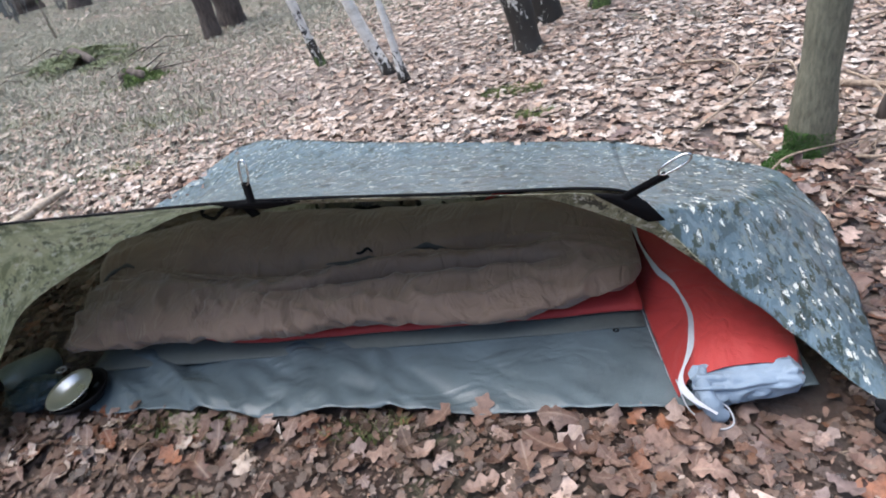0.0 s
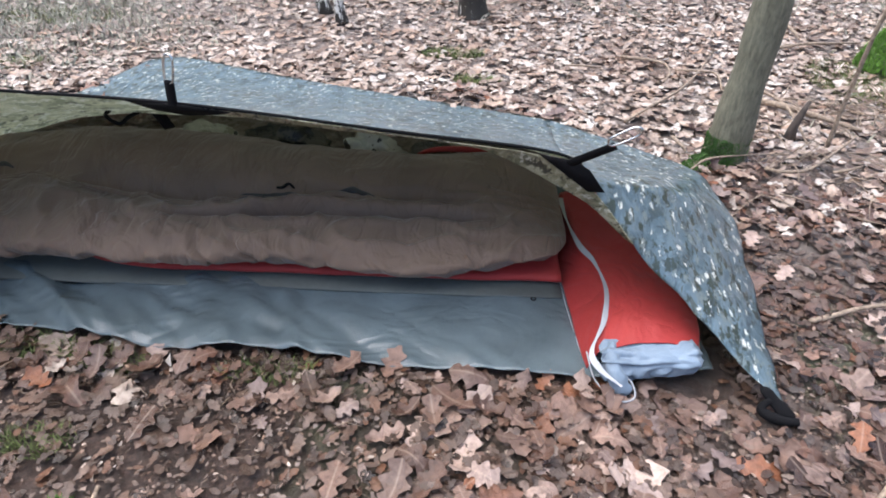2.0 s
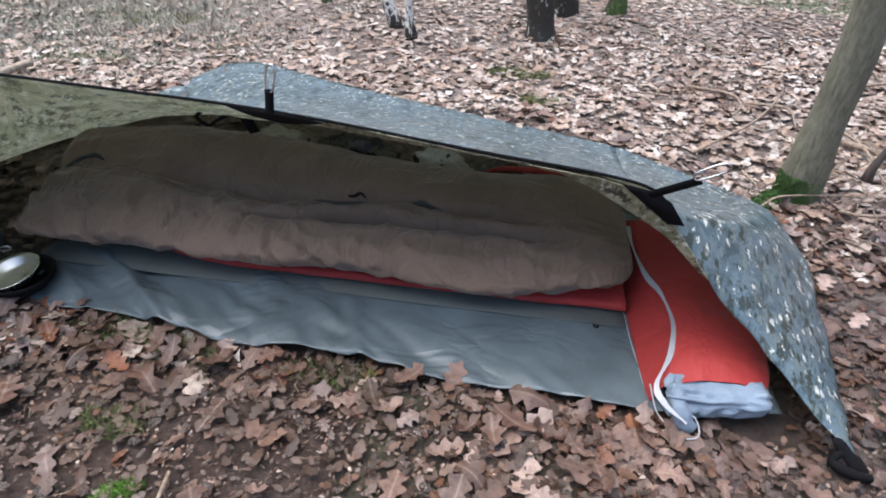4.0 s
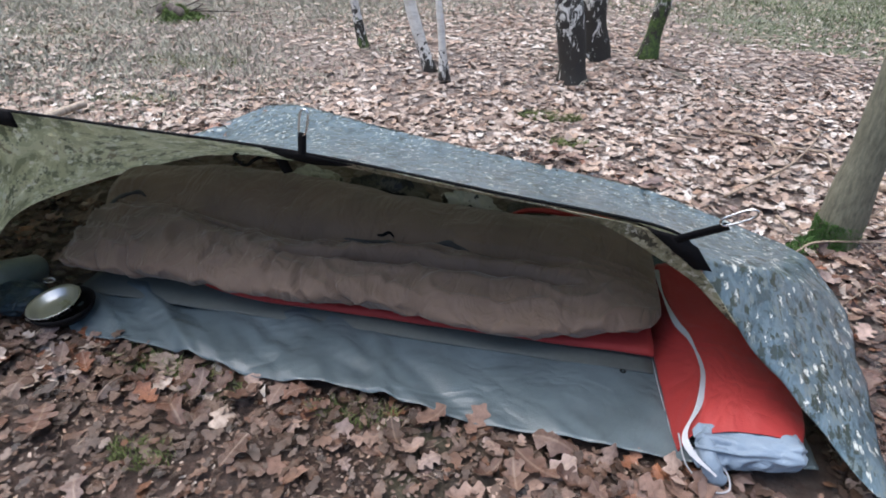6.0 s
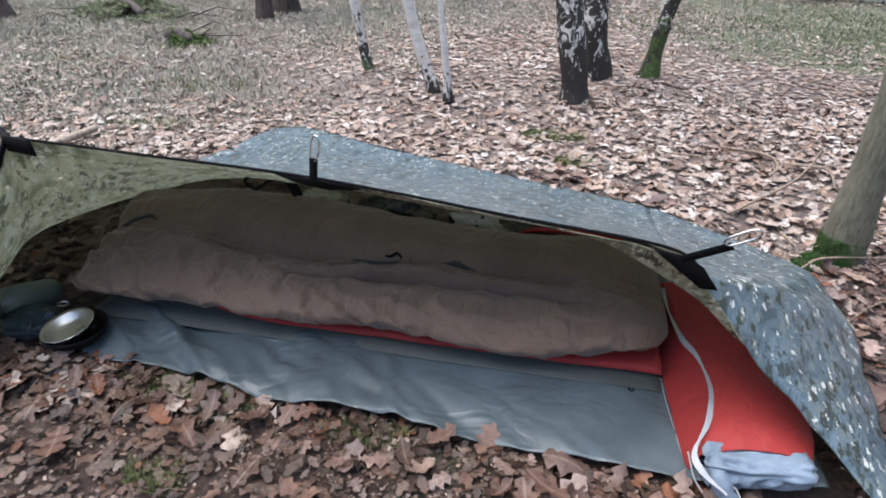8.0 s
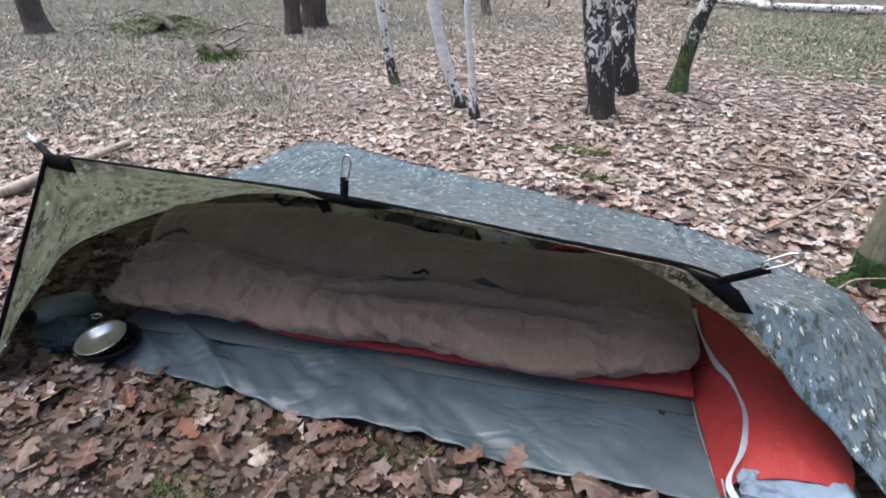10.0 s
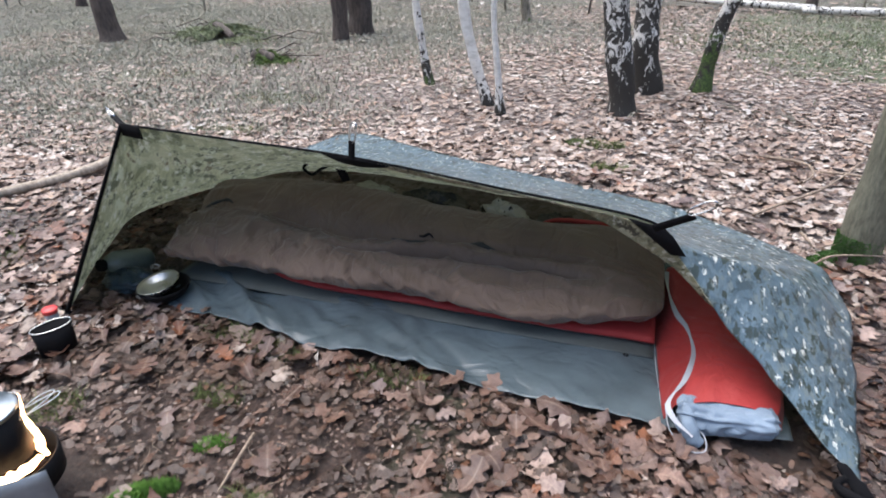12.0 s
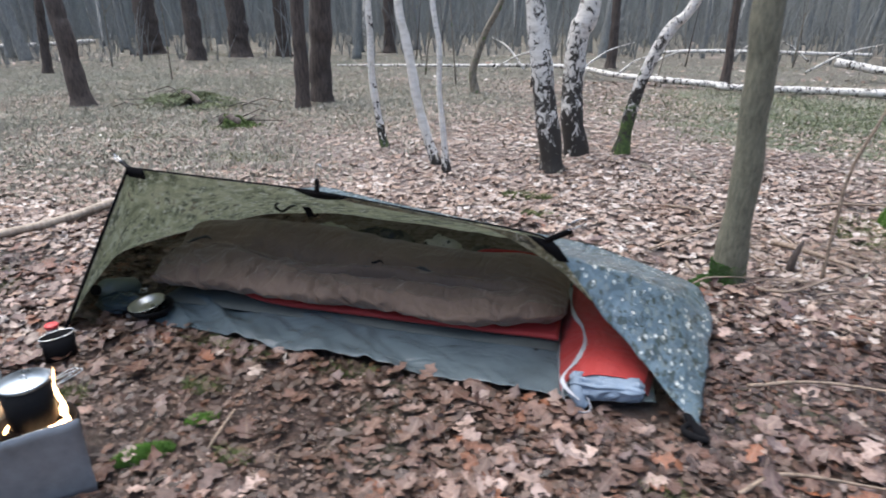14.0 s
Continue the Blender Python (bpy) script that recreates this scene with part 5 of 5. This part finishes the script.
tagged(part("leaf_crumbs", litter("leaf_crumbs", SMALL, bits, rng, 0.5, 0.3), LEAF_MANY), "small dry leaf scraps between the fallen leaves", "leaves", kind="stuff")
sides = []
while len(sides) < 9000:
    x, y = rng.uniform(-7, 7), rng.uniform(-4, 2.4)
    if edge_of_camp(x, y) > rng.random() or in_shelter(x, y):
        continue
    sides.append((x, y))
tagged(part("leaf_litter", litter("leaf_litter", SMALL, sides, rng, 0.85, 0.2), LEAF_MANY), "brown fallen leaves round the camp", "leaves", kind="stuff")
far = [(rng.uniform(-24, 20), 10.5 + 20 * rng.random() ** 1.3) for _ in range(5000)]
tagged(part("leaf_litter", litter("leaf_litter", SMALL, far, rng, 1.5), LEAF_MANY), "far brown leaf litter under the trees", "leaves", kind="stuff")


# ---- moss, grass, twigs and crumbs ----
def tufts(places, rng, height, width, lean):
    """Many thin blades."""
    verts, faces = [], []
    for x, y, z in places:
        a, h = rng.uniform(0, 6.28), height * rng.uniform(0.4, 1.2)
        dx, dy = math.cos(a), math.sin(a)
        b, l = rng.uniform(0, 6.28), lean * h * rng.uniform(0.2, 1.0)
        k = len(verts)
        w = width * rng.uniform(0.6, 1.2)
        verts += [(x - dx * w, y - dy * w, z), (x + dx * w, y + dy * w, z), (x + dx * w * 0.7 + math.cos(b) * l * 0.4, y + dy * w * 0.7 + math.sin(b) * l * 0.4, z + h * 0.6), (x - dx * w * 0.7 + math.cos(b) * l * 0.4, y - dy * w * 0.7 + math.sin(b) * l * 0.4, z + h * 0.6), (x + math.cos(b) * l, y + math.sin(b) * l, z + h)]
        faces += [(k, k + 1, k + 2, k + 3), (k + 3, k + 2, k + 4)]
    return verts, faces


def spot(cx, cy, rx, ry, n, rng, turn=0.0, lift=0.0):
    out = []
    for _ in range(n):
        a, r = rng.uniform(0, 6.28), math.sqrt(rng.random())
        u, v = rx * r * math.cos(a), ry * r * math.sin(a)
        x, y = cx + u * math.cos(turn) - v * math.sin(turn), cy + u * math.sin(turn) + v * math.cos(turn)
        out.append((x, y, ground_height(x, y) + lift * (1 - r * r)))
    return out


rng = random.Random(31)
cushion = tagged(part("moss_clump", tufts(spot(-0.50, -1.02, 0.10, 0.035, 2600, rng, 0.75, 0.03) + spot(-0.43, -0.80, 0.06, 0.03, 700, rng, 0.6, 0.01), rng, 0.02, 0.0022, 0.8), MOSS), "bright green moss clump beside the stove", "moss", kind="stuff")
foot = tagged(part("moss_clump", tufts([(1.66 + 0.092 * math.cos(a), 1.01 + 0.092 * math.sin(a), z) for a, z in ((rng.gauss(3.9, 1.1), rng.random() ** 1.8 * 0.11) for _ in range(3000))] + spot(1.56, 0.95, 0.12, 0.07, 2400, rng, 0.3, 0.04), rng, 0.012, 0.0022, 0.9), FOOTMOSS), "bright moss round the foot of the grey trunk", "moss", kind="stuff")
grass_places = []
for cx, cy, rx, ry, n in ((-0.72, -0.30, 0.16, 0.05, 500), (-0.50, -0.34, 0.12, 0.05, 500), (-0.05, -0.36, 0.14, 0.05, 350), (-0.55, -0.62, 0.1, 0.05, 250), (-1.02, -0.82, 0.10, 0.08, 300), (-0.2, -0.95, 0.08, 0.04, 200), (-2.6, -0.15, 0.55, 0.28, 6000), (2.75, 2.0, 0.25, 0.35, 2500), (0.37, 2.32, 0.22, 0.09, 1300), (0.54, 1.86, 0.14, 0.07, 700), (-2.4, 1.95, 0.35, 0.12, 900), (-4.5, 3.6, 0.5, 0.2, 1200), (-2.6, 3.0, 0.5, 0.2, 900), (1.2, -0.75, 0.08, 0.05, 160)):
    grass_places += spot(cx, cy, rx, ry, n, rng)
tagged(part("grass", tufts(grass_places, rng, 0.032, 0.002, 1.4), MEADMOSS), "small tufts of moss and grass among the leaves", "grass", kind="stuff")
meadow = []
while len(meadow) < 60000:
    x, y = rng.uniform(-9.5, -0.9), rng.uniform(1.9, 10.0)
    if noise.noise(Vector((x * 0.8, y * 0.8, 14))) + min(0.5, (-0.9 - x) * 0.3) > rng.uniform(-0.1, 0.7):
        meadow.append((x, y, ground_height(x, y)))
while len(meadow) < 200000:
    x, y = rng.uniform(-14, 13), 1.2 + 17 * rng.random() ** 1.2
    if -1.8 < x < 2.2 and y < 3.0:
        continue
    k = noise.noise(Vector((x * 0.33, y * 0.33, 11))) + 0.9 * max(0.0, 1 - math.hypot(x - 5.0, y - 7.4) / 4.6) + 0.5 * min(1.0, max(0.0, -1.2 - x) / 2.0) + 0.15 * (y > 6)
    if k < rng.uniform(0.0, 0.5):
        continue
    meadow.append((x, y, ground_height(x, y)))
tagged(part("grass", tufts(meadow, rng, 0.05, 0.005, 1.6), BLADE), "thin pale winter grass between the trees", "grass", kind="stuff")

lawn_places = []
while len(lawn_places) < 26000:
    x, y = rng.gauss(5.0, 1.9), rng.gauss(7.3, 1.3)
    if noise.noise(Vector((x * 0.9, y * 0.9, 3))) > rng.uniform(-0.5, 0.35):
        lawn_places.append((x, y, ground_height(x, y)))
tagged(part("moss_carpet", tufts(lawn_places, rng, 0.04, 0.006, 1.6), LAWN), "green mossy carpet before the fallen birch", "moss", kind="stuff")


def crumbs(n, rng):
    verts, faces = [], []
    for _ in range(n):
        x, y = rng.uniform(-2.2, 2.4), rng.uniform(-1.6, 0.0)
        if under_cover(x, y):
            continue
        z = ground_height(x, y) + rng.uniform(0.001, 0.012)
        a, l, w = rng.uniform(0, 6.28), rng.uniform(0.003, 0.010), rng.uniform(0.002, 0.005)
        c, d = math.cos(a), math.sin(a)
        k = len(verts)
        for u, v in ((-l, -w), (l * rng.uniform(0.3, 1), -w), (l, w * rng.uniform(0.2, 1)), (-l * 0.4, w)):
            verts.append((x + c * u - d * v, y + d * u + c * v, z + rng.uniform(0, 0.008)))
        faces.append((k, k + 1, k + 2, k + 3))
    return verts, faces


tagged(part("leaf_crumbs", crumbs(17000, rng), CRUMB, smooth=False), "broken leaf crumbs and bark bits on the trodden soil", "litter", kind="stuff")
needles = []
for _ in range(1500):
    x, y = rng.uniform(-2.0, 2.4), rng.uniform(-1.5, 2.2)
    if under_cover(x, y):
        continue
    a, l = rng.uniform(0, 6.28), rng.uniform(0.02, 0.09)
    z = ground_height(x, y) + 0.012
    needles.append(tube([(x, y, z), (x + l * 0.5 * math.cos(a), y + l * 0.5 * math.sin(a), z + 0.006), (x + l * math.cos(a + 0.3), y + l * math.sin(a + 0.3), z)], [0.0016, 0.0008], 3))
tagged(part("fine_twigs", joined(*needles), TWIG), "fine dead twigs scattered through the leaves", "twigs", kind="stuff")


def stick(points, r, label, name="stick"):
    return tagged(part(name, tube(spline(points, 24), [r, r * 0.9, r * 0.5], 8, 0.25, 20), TWIG), label, "stick")


tagged(part("stick", tube(spline([(-2.95, 0.35, 0.03), (-2.68, 0.75, 0.05), (-2.60, 1.2, 0.06), (-2.55, 1.7, 0.05)], 24), [0.026, 0.03, 0.022], 10, 0.3, 14), PALEWOOD), "pale barkless branch lying on the leaves", "stick")
stick([(1.44, 2.27, 0.03), (1.64, 2.13, 0.05), (1.66, 1.96, 0.05), (1.6, 1.85, 0.03)], 0.01, "crooked pale dead stick on the leaves")
stick([(1.72, 2.05, 0.03), (1.82, 1.99, 0.05), (1.92, 1.94, 0.05), (1.89, 1.73, 0.03)], 0.009, "forked dead stick beside the trunk")
stick([(1.27, 1.3, 0.03), (1.42, 1.44, 0.05), (1.65, 1.7, 0.05), (1.86, 2.03, 0.05), (2.04, 2.39, 0.03)], 0.008, "long thin dead stick on the leaves")
stick([(2.49, 2.5, 0.03), (2.67, 2.54, 0.05), (2.87, 2.57, 0.05), (3.11, 2.66, 0.03)], 0.011, "straight pale branch behind the trunk")
stick([(2.8, 3.1, 0.03), (2.73, 2.81, 0.05), (2.73, 2.71, 0.03)], 0.011, "short dark stick leaning on a branch")
stick([(2.03, 1.61, 0.03), (2.12, 1.49, 0.05), (2.23, 1.38, 0.05), (2.4, 1.26, 0.03)], 0.018, "thick bare branch behind the mossy trunk")
stick([(2.12, 1.75, 0.03), (2.13, 1.54, 0.05), (2.1, 1.3, 0.05), (2.07, 1.1, 0.03)], 0.009, "dark dead twig by the snag")
stick([(1.45, 0.82, 0.03), (1.55, 0.89, 0.05), (1.77, 0.94, 0.05), (1.94, 0.99, 0.03)], 0.005, "dead twig at the foot of the trunk")
stick([(1.78, 0.85, 0.03), (1.83, 0.79, 0.05), (1.95, 0.82, 0.05), (2.14, 0.99, 0.05), (2.35, 1.2, 0.03)], 0.008, "curved green-brown twig on the leaves")
stick([(1.46, 1.14, 0.03), (1.46, 1.03, 0.05), (1.48, 1.0, 0.03)], 0.009, "short bare twig beside the moss")
stick([(2.06, 0.83, 0.03), (2.11, 0.82, 0.05), (2.22, 0.9, 0.03)], 0.007, "pale thin twig on the dark leaves")
stick([(1.09, 2.09, 0.03), (1.18, 2.03, 0.05), (1.28, 2.06, 0.03)], 0.006, "thin pale straw-like twig on the leaves")
stick([(1.55, -0.10, 0.02), (1.85, -0.02, 0.03), (2.3, -0.05, 0.03)], 0.008, "thin twig beside the tarp")
stick([(1.40, -0.72, 0.02), (1.55, -0.62, 0.04), (1.85, -0.60, 0.03)], 0.007, "forked dead twig on the leaves")
stick([(-0.33, -0.74, 0.02), (-0.31, -0.84, 0.03), (-0.30, -0.95, 0.02)], 0.006, "short straw-coloured twig stuck in the soil")
stick([(2.17, 1.11, 0.0), (2.17, 1.12, 0.33), (2.18, 1.12, 0.64), (2.28, 1.13, 1.0), (2.36, 1.15, 1.5)], 0.010, "thin bare sapling standing in the leaves", "sapling")
tangle_rng = random.Random(41)
tangle = []
for _ in range(120):
    x, y = tangle_rng.uniform(1.75, 2.9), tangle_rng.uniform(0.35, 1.7)
    a, l, z = tangle_rng.uniform(0, 6.28), tangle_rng.uniform(0.08, 0.34), tangle_rng.uniform(0.015, 0.05)
    tangle.append(tube(spline([(x, y, z), (x + l * 0.5 * math.cos(a), y + l * 0.5 * math.sin(a), z + tangle_rng.uniform(0.0, 0.05)), (x + l * math.cos(a + 0.5), y + l * math.sin(a + 0.5), z)], 5), [0.004, 0.0025, 0.0015], 5))
tagged(part("twig_tangle", joined(*tangle), TWIG), "tangle of thin dead twigs beside the trunk", "twigs", kind="stuff")
stump = tagged(part("stump", tube([(2.03, 1.19, -0.02), (2.03, 1.19, 0.07), (2.05, 1.20, 0.14), (2.065, 1.20, 0.20)], [0.026, 0.020, 0.016, 0.006], 10, 0.5, 30), PINE), "small rotten snag standing by the branch", "stump")
part_rng = random.Random(77)


def brush_heap(cx, cy, wide, deep, high, turn, n_twig, n_moss, label, green):
    """Rotten brushwood under a torn cover of moss."""
    heap = thing("brush_heap", (cx, cy, 0.0), label, "brush heap")
    c, d = math.cos(turn), math.sin(turn)

    def place(spread=1.0):
        u, v = part_rng.gauss(0, 0.42 * spread), part_rng.gauss(0, 0.42 * spread)
        return cx + c * u * wide - d * v * deep, cy + d * u * wide + c * v * deep, max(0.02, high * math.exp(-1.6 * (u * u + v * v)) * (0.6 + 0.6 * noise.noise(Vector((u * 3 + cx, v * 3, 1)))))
    bits = []
    for _ in range(n_twig):
        x, y, z = place(1.25)
        a, l = part_rng.uniform(0, 6.28), part_rng.uniform(0.25, 0.8)
        bits.append(tube([(x, y, z), (x + l * 0.5 * math.cos(a), y + l * 0.5 * math.sin(a), z + part_rng.uniform(0.02, 0.12)), (x + l * math.cos(a + 0.4), y + l * math.sin(a + 0.4), z * 0.6 + 0.02)], [0.010, 0.004], 5, 0.2, 9))
    tagged(part("brushwood", joined(*bits), PINE, heap), "dead dark twigs", kind="stuff")
    trunk = [(cx - c * wide * 0.6, cy - d * wide * 0.6, 0.05), (cx, cy, high * 0.6), (cx + c * wide * 0.6, cy + d * wide * 0.6, 0.06)]
    part("rotten_stem", tube(spline(trunk, 16), [0.05, 0.075, 0.045], 12, 0.4, 8), PINE, heap, "rotten stem patched with moss")
    cover = []
    while len(cover) < n_moss:
        x, y, z = place()
        if noise.noise(Vector((x * 2.6, y * 2.6, 4))) > -0.15:
            cover.append((x, y, z))
    tagged(part("moss_cover", tufts(cover, part_rng, 0.035, 0.009, 1.6), green, heap), "pale green moss and dead grass", kind="stuff")


brush_heap(-5.6, 6.2, 1.05, 0.6, 0.24, -0.65, 14, 13000, "low heap of dead brushwood overgrown with pale moss", HEAPMOSS)
brush_heap(-3.75, 4.55, 0.42, 0.26, 0.15, -0.5, 6, 3200, "small mossy heap of rotten wood on the leaves", TUFT)
mound = thing("mossy_stump", (3.0, 2.2, 0.0), "low rotten stump covered with bright green moss", "stump")
part("wood", tube([(3.0, 2.2, -0.03), (3.0, 2.2, 0.08), (3.01, 2.2, 0.18), (3.01, 2.2, 0.24)], [0.12, 0.10, 0.085, 0.04], 14, 0.4, 9), MOSSY, mound)
part("moss_cover", tufts([(3.0 + r * math.cos(a), 2.2 + r * math.sin(a), 0.02 + 0.24 * (1 - (r / 0.15) ** 2)) for a, r in ((part_rng.uniform(0, 6.28), 0.15 * math.sqrt(part_rng.random())) for _ in range(7000))], part_rng, 0.025, 0.003, 1.2), MOSS, mound, "bright moss")


# ---- the nearest leaves one by one ----
leaf_meshes = []
for v, f in LEAVES:
    me = mesh_from("oak_leaf", [tuple(p) for p in v], f)
    me.materials.append(LEAF_ONE)
    me.polygons.foreach_set("use_smooth", [True] * len(me.polygons))
    leaf_meshes.append(me)
rng = random.Random(21)
count = 0
while count < 290:
    x, y = rng.uniform(-1.6, 1.9), rng.uniform(-1.0, -0.30)
    if under_cover(x, y) or rng.random() < 0.92 * bare(x, y):
        continue
    m = leaf_pose(x, y, rng, rng.uniform(0.55, 1.2) if rng.random() < 0.88 else rng.uniform(1.2, 1.6))
    tip = m @ Vector((0, 0.10, 0))
    if under_cover(tip.x, tip.y - 0.02) or under_cover(x, y + 0.02):
        continue
    m.translation.z += 0.012
    ob = new("oak_leaf", leaf_meshes[rng.randrange(len(leaf_meshes))])
    ob.parent = ground
    ob.matrix_basis = m
    count += 1
